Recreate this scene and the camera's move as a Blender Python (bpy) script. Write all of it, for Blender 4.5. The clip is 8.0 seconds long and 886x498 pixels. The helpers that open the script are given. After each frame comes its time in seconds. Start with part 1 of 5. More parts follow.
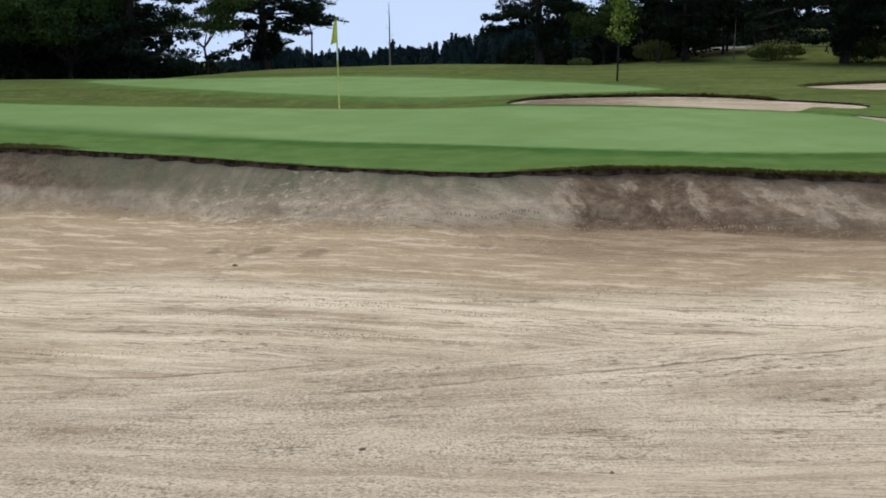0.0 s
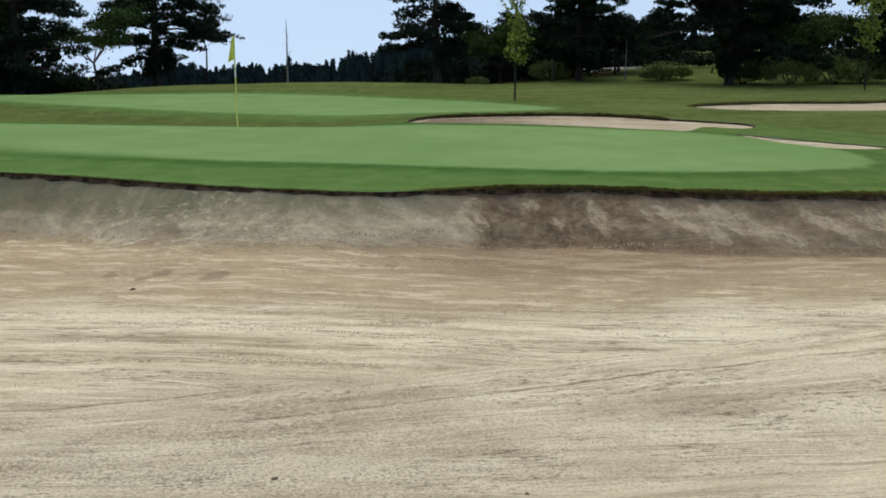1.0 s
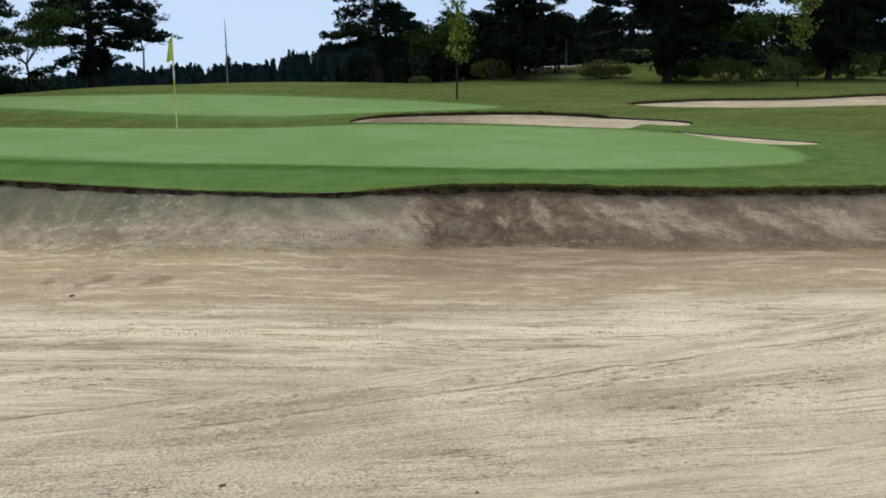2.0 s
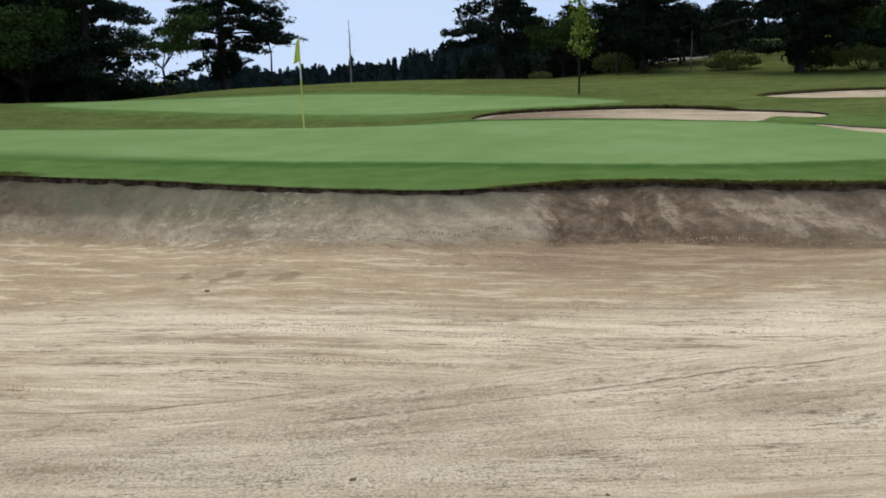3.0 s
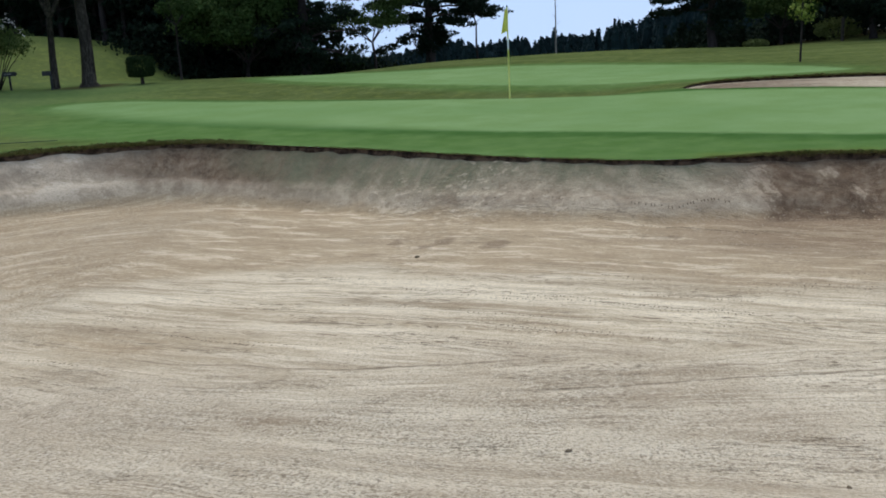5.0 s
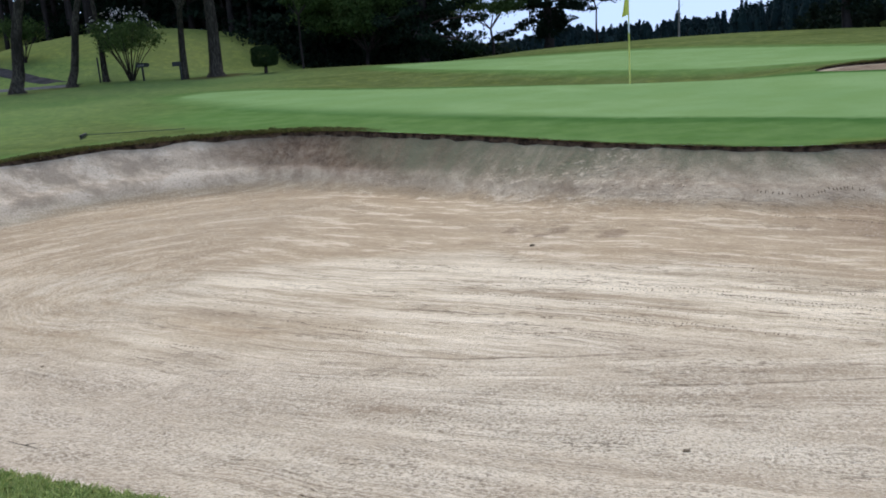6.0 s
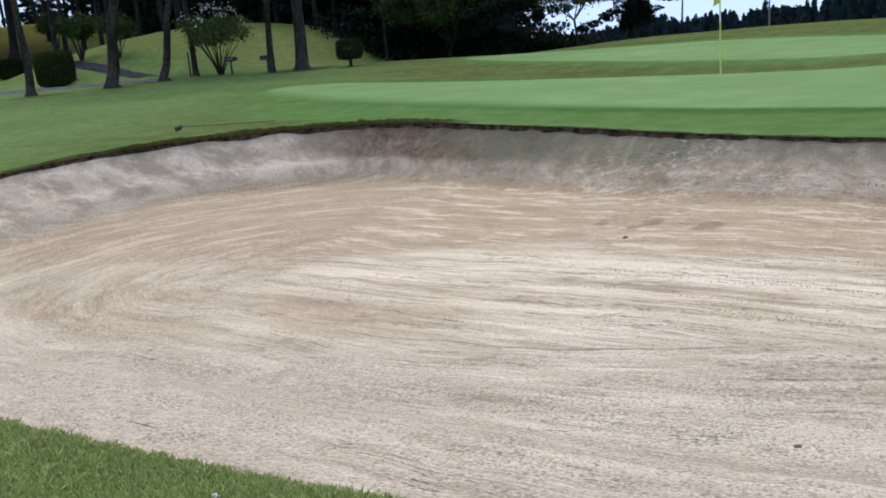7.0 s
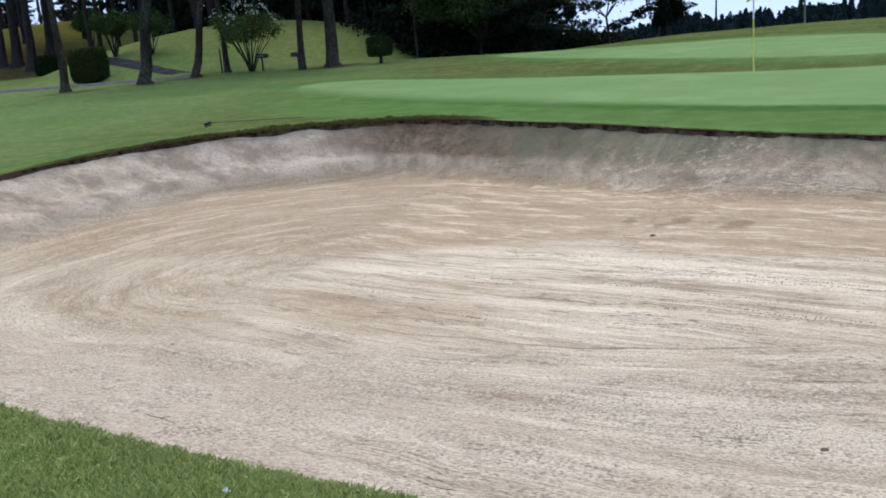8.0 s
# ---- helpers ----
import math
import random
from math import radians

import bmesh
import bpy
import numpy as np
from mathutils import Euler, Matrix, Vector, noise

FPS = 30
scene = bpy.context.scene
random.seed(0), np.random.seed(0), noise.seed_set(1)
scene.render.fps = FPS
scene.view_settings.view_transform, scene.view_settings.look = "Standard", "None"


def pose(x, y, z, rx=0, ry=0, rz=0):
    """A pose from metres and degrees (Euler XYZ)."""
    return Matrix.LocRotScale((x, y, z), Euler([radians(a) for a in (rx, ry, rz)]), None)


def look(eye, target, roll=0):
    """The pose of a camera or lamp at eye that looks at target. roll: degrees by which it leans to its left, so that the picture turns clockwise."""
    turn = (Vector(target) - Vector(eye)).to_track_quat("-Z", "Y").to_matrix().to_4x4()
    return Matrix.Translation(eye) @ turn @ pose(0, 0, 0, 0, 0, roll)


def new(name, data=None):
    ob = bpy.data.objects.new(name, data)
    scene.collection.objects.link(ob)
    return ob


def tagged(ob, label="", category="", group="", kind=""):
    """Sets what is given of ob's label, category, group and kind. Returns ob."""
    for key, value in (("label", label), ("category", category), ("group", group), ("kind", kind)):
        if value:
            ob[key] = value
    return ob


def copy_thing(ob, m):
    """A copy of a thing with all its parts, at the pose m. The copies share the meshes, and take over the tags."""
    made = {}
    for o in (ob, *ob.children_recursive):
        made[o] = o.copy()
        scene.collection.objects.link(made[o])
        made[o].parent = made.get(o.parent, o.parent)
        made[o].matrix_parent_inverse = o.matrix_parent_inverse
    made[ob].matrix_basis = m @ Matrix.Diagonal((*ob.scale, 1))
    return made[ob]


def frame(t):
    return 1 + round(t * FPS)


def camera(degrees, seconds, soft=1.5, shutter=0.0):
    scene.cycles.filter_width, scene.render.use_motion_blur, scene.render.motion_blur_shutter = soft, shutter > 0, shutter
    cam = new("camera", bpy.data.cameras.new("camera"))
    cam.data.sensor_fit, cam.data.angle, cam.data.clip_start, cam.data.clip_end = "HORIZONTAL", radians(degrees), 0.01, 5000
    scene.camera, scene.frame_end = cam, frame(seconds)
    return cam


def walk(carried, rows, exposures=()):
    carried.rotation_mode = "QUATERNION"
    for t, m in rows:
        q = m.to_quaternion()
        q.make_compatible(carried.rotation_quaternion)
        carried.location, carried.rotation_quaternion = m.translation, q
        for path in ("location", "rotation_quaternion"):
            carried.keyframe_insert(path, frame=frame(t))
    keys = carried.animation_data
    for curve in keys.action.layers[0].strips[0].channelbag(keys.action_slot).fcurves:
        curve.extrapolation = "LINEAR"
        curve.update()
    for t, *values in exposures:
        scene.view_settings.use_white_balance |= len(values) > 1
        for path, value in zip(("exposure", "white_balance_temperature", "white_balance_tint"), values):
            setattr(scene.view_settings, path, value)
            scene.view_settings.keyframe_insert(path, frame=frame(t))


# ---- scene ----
cam = camera(50.0, 8.0, 1.8)
PATH = [
    (0, (0.438, -1.276, 2.077), (0.608, 0.66, 1.605), -0.6),
    (0.5, (0.35, -1.26, 2.157), (0.589, 0.677, 1.72), -0.2),
    (1, (0.36, -1.229, 2.108), (0.742, 0.684, 1.67), 0.2),
    (1.2, (0.334, -1.158, 2.14), (0.784, 0.739, 1.696), 0.4),
    (2.3, (0.352, -1.245, 2.119), (0.849, 0.642, 1.68), -0.0),
    (2.5, (0.311, -1.238, 2.123), (0.767, 0.659, 1.683), -0.5),
    (3, (0.307, -1.176, 2.118), (0.556, 0.758, 1.674), -1.6),
    (3.5, (0.177, -1.135, 2.072), (0.28, 0.808, 1.61), -1.5),
    (4, (0.094, -1.177, 2.103), (0.133, 0.768, 1.64), -1.9),
    (4.5, (0.155, -1.127, 2.091), (0.174, 0.817, 1.623), -1.9),
    (5, (0.168, -1.019, 2.033), (0.003, 0.915, 1.552), -3.0),
    (5.2, (0.146, -1.0, 2.023), (-0.142, 0.92, 1.541), -3.8),
    (6.3, (0.182, -0.859, 2.006), (-0.269, 1.025, 1.508), -4.6),
    (6.5, (0.135, -0.844, 1.992), (-0.372, 1.026, 1.493), -5.1),
    (7, (0.02, -0.965, 2.015), (-0.546, 0.888, 1.52), -4.9),
    (7.5, (0.112, -0.91, 2.035), (-0.494, 0.929, 1.536), -5.0),
    (8, (0.058, -0.885, 1.978), (-0.569, 0.949, 1.484), -4.9),
]
walk(cam, [(t, look(eye, target, roll)) for t, eye, target, roll in PATH],
     [(0, 0.85, 6700, 16), (0.5, 0.81, 6850, 11), (1, 0.86, 6850, 10), (2.5, 0.86, 6850, 12), (3.0, 0.86, 6830, 14), (3.5, 0.83, 6450, 8), (4, 0.84, 6350, 11), (5.2, 0.85, 6250, 14), (6.3, 1.11, 6090, 19), (8, 1.16, 6100, 20)])

from mathutils import bvhtree, geometry

# ---- world, sun, exposure ----
world = bpy.data.worlds.new("overcast_sky")
scene.world = world
world.use_nodes = True
wn = world.node_tree
sky = wn.nodes.new("ShaderNodeTexSky")
sky.sky_type = "NISHITA"
sky.sun_disc = False
sky.sun_elevation, sky.sun_rotation = radians(62), radians(-22)
sky.altitude, sky.air_density, sky.dust_density, sky.ozone_density = 300, 1.0, 2.2, 1.6
wmap = wn.nodes.new("ShaderNodeVectorMath")
wmap.operation = "ADD"
wmap.inputs[1].default_value = (0, 0, 0.16)
wtex = wn.nodes.new("ShaderNodeTexCoord")
wn.links.new(wtex.outputs["Generated"], wmap.inputs[0])
wn.links.new(wmap.outputs[0], sky.inputs["Vector"])
haze = wn.nodes.new("ShaderNodeMix")
haze.data_type = "RGBA"
haze.inputs["Factor"].default_value = 0.82
cloud = wn.nodes.new("ShaderNodeTexNoise")
cloud.inputs["Scale"].default_value, cloud.inputs["Detail"].default_value = 3.0, 4.0
veil = wn.nodes.new("ShaderNodeMix")
veil.data_type = "RGBA"
veil.inputs["A"].default_value = (2.5, 3.65, 5.5, 1.0)
veil.inputs["B"].default_value = (3.15, 3.95, 5.1, 1.0)
wn.links.new(wtex.outputs["Generated"], cloud.inputs["Vector"])
wn.links.new(cloud.outputs["Fac"], veil.inputs["Factor"])
wn.links.new(veil.outputs["Result"], haze.inputs["B"])
wn.links.new(sky.outputs[0], haze.inputs["A"])
wn.links.new(haze.outputs["Result"], wn.nodes["Background"].inputs["Color"])
wn.nodes["Background"].inputs["Strength"].default_value = 0.10
sun_data = bpy.data.lights.new("sun", "SUN")
sun_data.energy, sun_data.angle, sun_data.color = 1.4, radians(60), (1.0, 0.93, 0.80)
sun_ob = new("sun", sun_data)
sun_ob.matrix_world = look((-12, 30, 60), (0, 0, 0))


# ---- materials ----
class Nodes:
    """A small wrapper that builds a Principled material node by node."""

    def __init__(self, name, rough=0.9, spec=0.2):
        self.m = bpy.data.materials.new(name)
        self.m.use_nodes = True
        self.t = self.m.node_tree
        self.b = self.t.nodes["Principled BSDF"]
        self.b.inputs["Roughness"].default_value = rough
        self.b.inputs["Specular IOR Level"].default_value = spec

    def put(self, socket, value):
        if isinstance(value, bpy.types.NodeSocket):
            self.t.links.new(value, socket)
        elif isinstance(value, (tuple, list)) and socket.type == "RGBA":
            socket.default_value = (*value, 1.0)
        else:
            socket.default_value = value

    def attr(self, name):
        n = self.t.nodes.new("ShaderNodeAttribute")
        n.attribute_name = name
        return n.outputs["Fac"]

    def coord(self):
        return self.t.nodes.new("ShaderNodeTexCoord").outputs["Object"]

    def vec(self, x, y, z=0.0):
        n = self.t.nodes.new("ShaderNodeCombineXYZ")
        for s, v in zip(n.inputs, (x, y, z)):
            self.put(s, v)
        return n.outputs[0]

    def scaled(self, v, k):
        n = self.t.nodes.new("ShaderNodeVectorMath")
        n.operation = "MULTIPLY"
        self.put(n.inputs[0], v)
        n.inputs[1].default_value = k
        return n.outputs[0]

    def noise(self, v, scale, detail=3.0, rough=0.55, warp=0.0):
        n = self.t.nodes.new("ShaderNodeTexNoise")
        self.put(n.inputs["Vector"], v)
        n.inputs["Scale"].default_value = scale
        n.inputs["Detail"].default_value = detail
        n.inputs["Roughness"].default_value = rough
        n.inputs["Distortion"].default_value = warp
        return n.outputs["Fac"]

    def ramp(self, f, a, b, lo=0.0, hi=1.0):
        n = self.t.nodes.new("ShaderNodeMapRange")
        n.interpolation_type = "SMOOTHSTEP"
        self.put(n.inputs["Value"], f)
        for s, v in zip(list(n.inputs)[1:5], (a, b, lo, hi)):
            s.default_value = v
        return n.outputs["Result"]

    def math(self, op, a, b=0.0):
        n = self.t.nodes.new("ShaderNodeMath")
        n.operation = op
        self.put(n.inputs[0], a)
        self.put(n.inputs[1], b)
        return n.outputs[0]

    def mix(self, f, a, b, blend="MIX"):
        n = self.t.nodes.new("ShaderNodeMix")
        n.data_type, n.blend_type = "RGBA", blend
        self.put(n.inputs["Factor"], f)
        self.put(n.inputs["A"], a)
        self.put(n.inputs["B"], b)
        return n.outputs["Result"]

    def island(self):
        return self.t.nodes.new("ShaderNodeNewGeometry").outputs["Random Per Island"]

    def any_object(self):
        return self.t.nodes.new("ShaderNodeObjectInfo").outputs["Random"]

    def color(self, c):
        self.put(self.b.inputs["Base Color"], c)
        return self

    def bump(self, h, strength=0.4, distance=0.02):
        n = self.t.nodes.new("ShaderNodeBump")
        n.inputs["Strength"].default_value = strength
        n.inputs["Distance"].default_value = distance
        self.put(n.inputs["Height"], h)
        self.t.links.new(n.outputs[0], self.b.inputs["Normal"])
        return self


def make_grass():
    n = Nodes("mown_grass", 1.0, 0.0)
    p = n.coord()
    broad, mid = n.noise(p, 0.22, 4), n.noise(p, 1.6, 4)
    fine = n.noise(p, 60.0, 3, 0.7)
    green = n.mix(n.ramp(broad, 0.3, 0.7), (0.146, 0.238, 0.088), (0.184, 0.280, 0.114))
    dull = n.noise(p, 0.75, 5, 0.65)
    green = n.mix(n.ramp(dull, 0.38, 0.64, 0.0, 0.45), green, (0.132, 0.214, 0.066))
    fringe = n.mix(n.ramp(mid, 0.3, 0.7), (0.074, 0.140, 0.038), (0.098, 0.168, 0.052))
    fringe = n.mix(n.attr("collar"), fringe, n.mix(n.ramp(mid, 0.3, 0.7), (0.044, 0.102, 0.025), (0.058, 0.122, 0.033)))
    rough = n.mix(n.ramp(mid, 0.25, 0.75), (0.075, 0.099, 0.031), (0.099, 0.124, 0.043))
    swell = n.noise(n.scaled(p, (0.35, 1.0, 1.0)), 0.55, 5, 0.6)
    rough = n.mix(n.ramp(swell, 0.52, 0.64, 0.0, 0.55), rough, (0.118, 0.142, 0.052))
    rough = n.mix(n.ramp(swell, 0.46, 0.36, 0.0, 0.55), rough, (0.052, 0.070, 0.020))
    light = n.mix(n.ramp(broad, 0.3, 0.7), (0.094, 0.150, 0.050), (0.132, 0.182, 0.066))
    c = n.mix(n.attr("light"), rough, light)
    c = n.mix(n.attr("fringe"), c, fringe)
    c = n.mix(n.attr("green"), c, green)
    c = n.mix(n.attr("dry"), c, (0.20, 0.165, 0.035))
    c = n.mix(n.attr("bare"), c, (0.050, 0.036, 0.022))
    tuft, patchy = n.noise(p, 7.0, 4, 0.65), n.noise(p, 2.6, 5, 0.7)
    loose = n.math("MULTIPLY", n.math("SUBTRACT", 1.0, n.attr("green")), n.math("SUBTRACT", 1.0, n.math("MULTIPLY", n.attr("fringe"), 0.72)))
    c = n.mix(n.math("MULTIPLY", n.ramp(tuft, 0.46, 0.66, 0.0, 0.40), loose), c, n.mix(1.0, c, (0.55, 0.62, 0.50), "MULTIPLY"))
    c = n.mix(n.math("MULTIPLY", n.ramp(patchy, 0.48, 0.60, 0.0, 0.70), loose), c, n.mix(1.0, c, (1.36, 1.28, 1.10), "MULTIPLY"))
    c = n.mix(n.ramp(fine, 0.3, 0.75, 0.0, 0.42), c, n.mix(1.0, c, (0.42, 0.45, 0.35), "MULTIPLY"))
    n.color(c).bump(fine, 0.35, 0.012)
    return n.m


def make_sand():
    n = Nodes("raked_sand", 0.95, 0.12)
    p = n.coord()
    u, v, w = n.attr("rake_u"), n.attr("rake_v"), n.attr("rake_w")
    split = n.t.nodes.new("ShaderNodeSeparateXYZ")
    n.put(split.inputs[0], p)
    px = split.outputs[0]
    # a second pass of the rake over the near half, at its own angle
    v2 = n.attr("rake_v2")
    second = n.attr("second")

    def drawn(along, across, z, detail, rough):
        one = n.noise(n.vec(n.math("MULTIPLY", u, along), n.math("MULTIPLY", v, across), n.math("ADD", w, z)), 1.0, detail, rough)
        two = n.noise(n.vec(n.math("MULTIPLY", px, along * 1.3), n.math("MULTIPLY", v2, across), 20.0 + z), 1.0, detail, rough)
        return n.math("ADD", n.math("MULTIPLY", one, n.math("SUBTRACT", 1.0, second)), n.math("MULTIPLY", two, second))

    wide = drawn(0.12, 1.0, 0.0, 5, 0.62)
    bands = drawn(0.50, 4.2, 3.0, 7, 0.70)
    lines = drawn(1.3, 17.0, 0.0, 5, 0.68)
    thread = drawn(0.20, 3.4, 8.0, 4, 0.62)
    dashes = drawn(8.0, 36.0, 0.0, 3, 0.7)
    where = drawn(0.7, 2.6, 5.0, 3, 0.6)
    blotch, grain = n.noise(p, 0.8, 5, 0.65), n.noise(p, 52.0, 3, 0.8)
    specks, lumps = n.noise(p, 24.0, 4, 0.75), n.noise(p, 9.0, 4, 0.7)
    far = n.attr("face")
    near = n.attr("near")
    keep = n.math("MULTIPLY", n.math("SUBTRACT", 1.0, n.math("MULTIPLY", near, 0.55)), n.math("SUBTRACT", 1.0, n.math("MULTIPLY", n.attr("tan"), 0.45)))
    keep = n.math("MULTIPLY", keep, n.math("SUBTRACT", 1.0, n.math("MULTIPLY", n.attr("curl"), 0.40)))
    crumbs, crust = n.noise(p, 44.0, 4, 0.65), n.noise(p, 3.2, 5, 0.65)
    rough = n.math("ADD", 0.16, n.math("MULTIPLY", n.math("MAXIMUM", near, n.attr("loose")), 0.74))
    c = n.mix(n.ramp(blotch, 0.38, 0.64), (0.469, 0.372, 0.242), (0.577, 0.475, 0.321))
    c = n.mix(n.ramp(wide, 0.46, 0.60, 0.0, 0.55), c, (0.711, 0.603, 0.429))
    c = n.mix(n.math("MULTIPLY", n.ramp(lumps, 0.45, 0.65, 0.0, 0.35), near), c, (0.731, 0.630, 0.468))
    c = n.mix(n.math("MULTIPLY", n.math("MULTIPLY", n.ramp(bands, 0.51, 0.60, 0.0, 0.85), n.ramp(blotch, 0.35, 0.62, 0.35, 1.0)), keep), c, (0.814, 0.701, 0.514))
    c = n.mix(n.math("MULTIPLY", n.ramp(bands, 0.46, 0.36, 0.0, 0.55), keep), c, (0.294, 0.219, 0.134))
    c = n.mix(n.math("MULTIPLY", n.ramp(lines, 0.53, 0.66, 0.0, 0.50), keep), c, (0.278, 0.207, 0.128))
    c = n.mix(n.math("MULTIPLY", n.ramp(lines, 0.46, 0.33, 0.0, 0.45), keep), c, (0.824, 0.717, 0.532))
    c = n.mix(n.math("MULTIPLY", n.attr("ashen"), 0.42), c, (0.640, 0.566, 0.447))
    smear = drawn(0.32, 2.1, 24.0, 6, 0.66)
    c = n.mix(n.ramp(smear, 0.52, 0.60, 0.0, 0.50), c, (0.790, 0.685, 0.505))
    c = n.mix(n.ramp(smear, 0.47, 0.39, 0.0, 0.48), c, (0.345, 0.262, 0.168))
    pale = n.attr("pale")
    c = n.mix(n.math("MULTIPLY", pale, n.ramp(bands, 0.44, 0.56, 0.0, 0.65)), c, (0.824, 0.711, 0.514))
    streaks = drawn(1.15, 4.8, 14.0, 8, 0.66)
    wisps = drawn(2.8, 12.0, 17.0, 6, 0.68)
    tan = n.ramp(n.math("ADD", n.attr("tan"), n.math("MULTIPLY", n.math("SUBTRACT", bands, 0.5), 1.6)), 0.25, 0.70)
    earth = n.mix(n.ramp(wisps, 0.40, 0.60), (0.365, 0.268, 0.160), (0.470, 0.360, 0.224))
    earth = n.mix(n.ramp(wide, 0.42, 0.60, 0.0, 0.35), earth, (0.540, 0.425, 0.276))
    calm = n.math("SUBTRACT", 1.0, n.math("MAXIMUM", n.math("MULTIPLY", n.attr("curl"), 0.35), n.math("MULTIPLY", n.attr("umber"), 0.7)))
    earth = n.mix(n.math("MULTIPLY", calm, n.ramp(streaks, 0.53, 0.60, 0.0, 0.80)), earth, (0.735, 0.610, 0.430))
    earth = n.mix(n.ramp(streaks, 0.44, 0.36, 0.0, 0.40), earth, (0.310, 0.226, 0.138))
    earth = n.mix(n.math("MULTIPLY", calm, n.ramp(wisps, 0.575, 0.65, 0.0, 0.50)), earth, (0.700, 0.580, 0.410))
    c = n.mix(n.math("MULTIPLY", tan, 0.95), c, earth)
    c = n.mix(n.math("MULTIPLY", n.attr("umber"), n.ramp(streaks, 0.60, 0.46, 0.45, 1.0)), c, (0.262, 0.184, 0.112))
    # fine parallel lines of the comb, in patches; furrow shade and lit ridges as colour
    comb = drawn(0.45, 38.0, 28.0, 3, 0.60)
    combed_at = n.math("MULTIPLY", n.ramp(drawn(0.5, 1.7, 31.0, 4, 0.6), 0.46, 0.58), n.math("SUBTRACT", 1.0, n.math("MAXIMUM", n.math("MULTIPLY", n.attr("curl"), 0.6), n.math("MULTIPLY", n.attr("tan"), 0.8))))
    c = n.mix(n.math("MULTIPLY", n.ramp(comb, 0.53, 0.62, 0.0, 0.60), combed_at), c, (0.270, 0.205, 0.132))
    c = n.mix(n.math("MULTIPLY", n.ramp(comb, 0.46, 0.38, 0.0, 0.45), combed_at), c, (0.815, 0.715, 0.545))
    # thin grooves and rows of tine dents, their shade put into the colour
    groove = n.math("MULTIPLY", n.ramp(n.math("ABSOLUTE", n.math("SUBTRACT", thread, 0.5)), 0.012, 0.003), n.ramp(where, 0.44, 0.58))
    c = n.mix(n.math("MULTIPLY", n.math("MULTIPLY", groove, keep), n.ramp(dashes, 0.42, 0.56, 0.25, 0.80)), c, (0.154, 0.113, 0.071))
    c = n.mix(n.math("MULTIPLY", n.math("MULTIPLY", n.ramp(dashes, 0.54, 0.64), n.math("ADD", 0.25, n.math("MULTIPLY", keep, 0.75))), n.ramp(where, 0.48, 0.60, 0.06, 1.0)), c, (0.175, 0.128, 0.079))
    for name, a, b in (("track_a", -3.4, 0.5), ("track_b", -0.2, 6.6)):
        gone = n.math("ADD", n.attr(name), n.math("MULTIPLY", n.math("SUBTRACT", where, 0.5), 0.05))
        track = n.math("MULTIPLY", n.ramp(n.math("ABSOLUTE", gone), 0.024, 0.007), n.ramp(lines, 0.38, 0.54, 0.40, 1.0))
        track = n.math("MULTIPLY", track, n.math("MULTIPLY", n.ramp(px, a, a + 0.7), n.ramp(px, b, b - 0.7)))
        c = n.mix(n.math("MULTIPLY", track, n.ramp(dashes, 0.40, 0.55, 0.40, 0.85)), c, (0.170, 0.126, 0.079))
    # loose crumbly sand, hardly raked, towards the bunker's end below the near bank
    crumbled = n.mix(n.ramp(lumps, 0.40, 0.64), (0.505, 0.412, 0.290), (0.640, 0.540, 0.395))
    crumbled = n.mix(n.ramp(blotch, 0.46, 0.62, 0.0, 0.5), crumbled, (0.470, 0.375, 0.255))
    c = n.mix(n.math("MULTIPLY", n.attr("loose"), n.ramp(bands, 0.40, 0.62, 0.55, 0.88)), c, crumbled)
    # the face below the lip: patted sand, no rake lines, with flaking crust, runs, damp and mossy stains
    run, down = n.attr("run"), n.attr("down")
    slide = n.math("ADD", run, n.math("MULTIPLY", down, 0.35))

    def on_face(along, below, z, detail, rough, slant=slide):
        return n.noise(n.vec(n.math("MULTIPLY", slant, along), n.math("MULTIPLY", down, below), z), 1.0, detail, rough)

    patch = on_face(1.5, 1.6, 0.0, 7, 0.66)
    chip = on_face(7.0, 9.0, 2.0, 5, 0.7, run)
    flake = on_face(2.3, 2.9, 9.0, 9, 0.64)
    drip = on_face(3.4, 1.3, 12.0, 8, 0.72, run)
    pits = on_face(11.0, 24.0, 15.0, 3, 0.6, run)
    shift = n.math("MULTIPLY", n.math("SUBTRACT", flake, 0.5), 2.2)
    face = n.mix(n.ramp(patch, 0.38, 0.62), (0.290, 0.228, 0.156), (0.500, 0.412, 0.292))
    face = n.mix(n.ramp(flake, 0.52, 0.62, 0.0, 0.42), face, (0.590, 0.495, 0.360))
    face = n.mix(n.ramp(flake, 0.47, 0.37, 0.0, 0.40), face, (0.215, 0.165, 0.115))
    face = n.mix(n.math("MULTIPLY", n.ramp(drip, 0.52, 0.66, 0.0, 0.45), n.ramp(down, 0.70, 0.25)), face, (0.190, 0.152, 0.108))
    face = n.mix(n.ramp(chip, 0.56, 0.66, 0.0, 0.30), face, (0.600, 0.505, 0.370))
    face = n.mix(n.ramp(chip, 0.43, 0.33, 0.0, 0.32), face, (0.195, 0.148, 0.100))
    fresh = n.attr("fresh")
    combed = n.noise(n.vec(n.math("MULTIPLY", n.math("ADD", run, n.math("MULTIPLY", down, 0.8)), 1.5), n.math("MULTIPLY", down, 2.4), 6.0), 1.0, 9, 0.66)
    face = n.mix(n.math("MULTIPLY", fresh, n.ramp(combed, 0.36, 0.56, 0.25, 0.95)), face, (0.585, 0.470, 0.335))
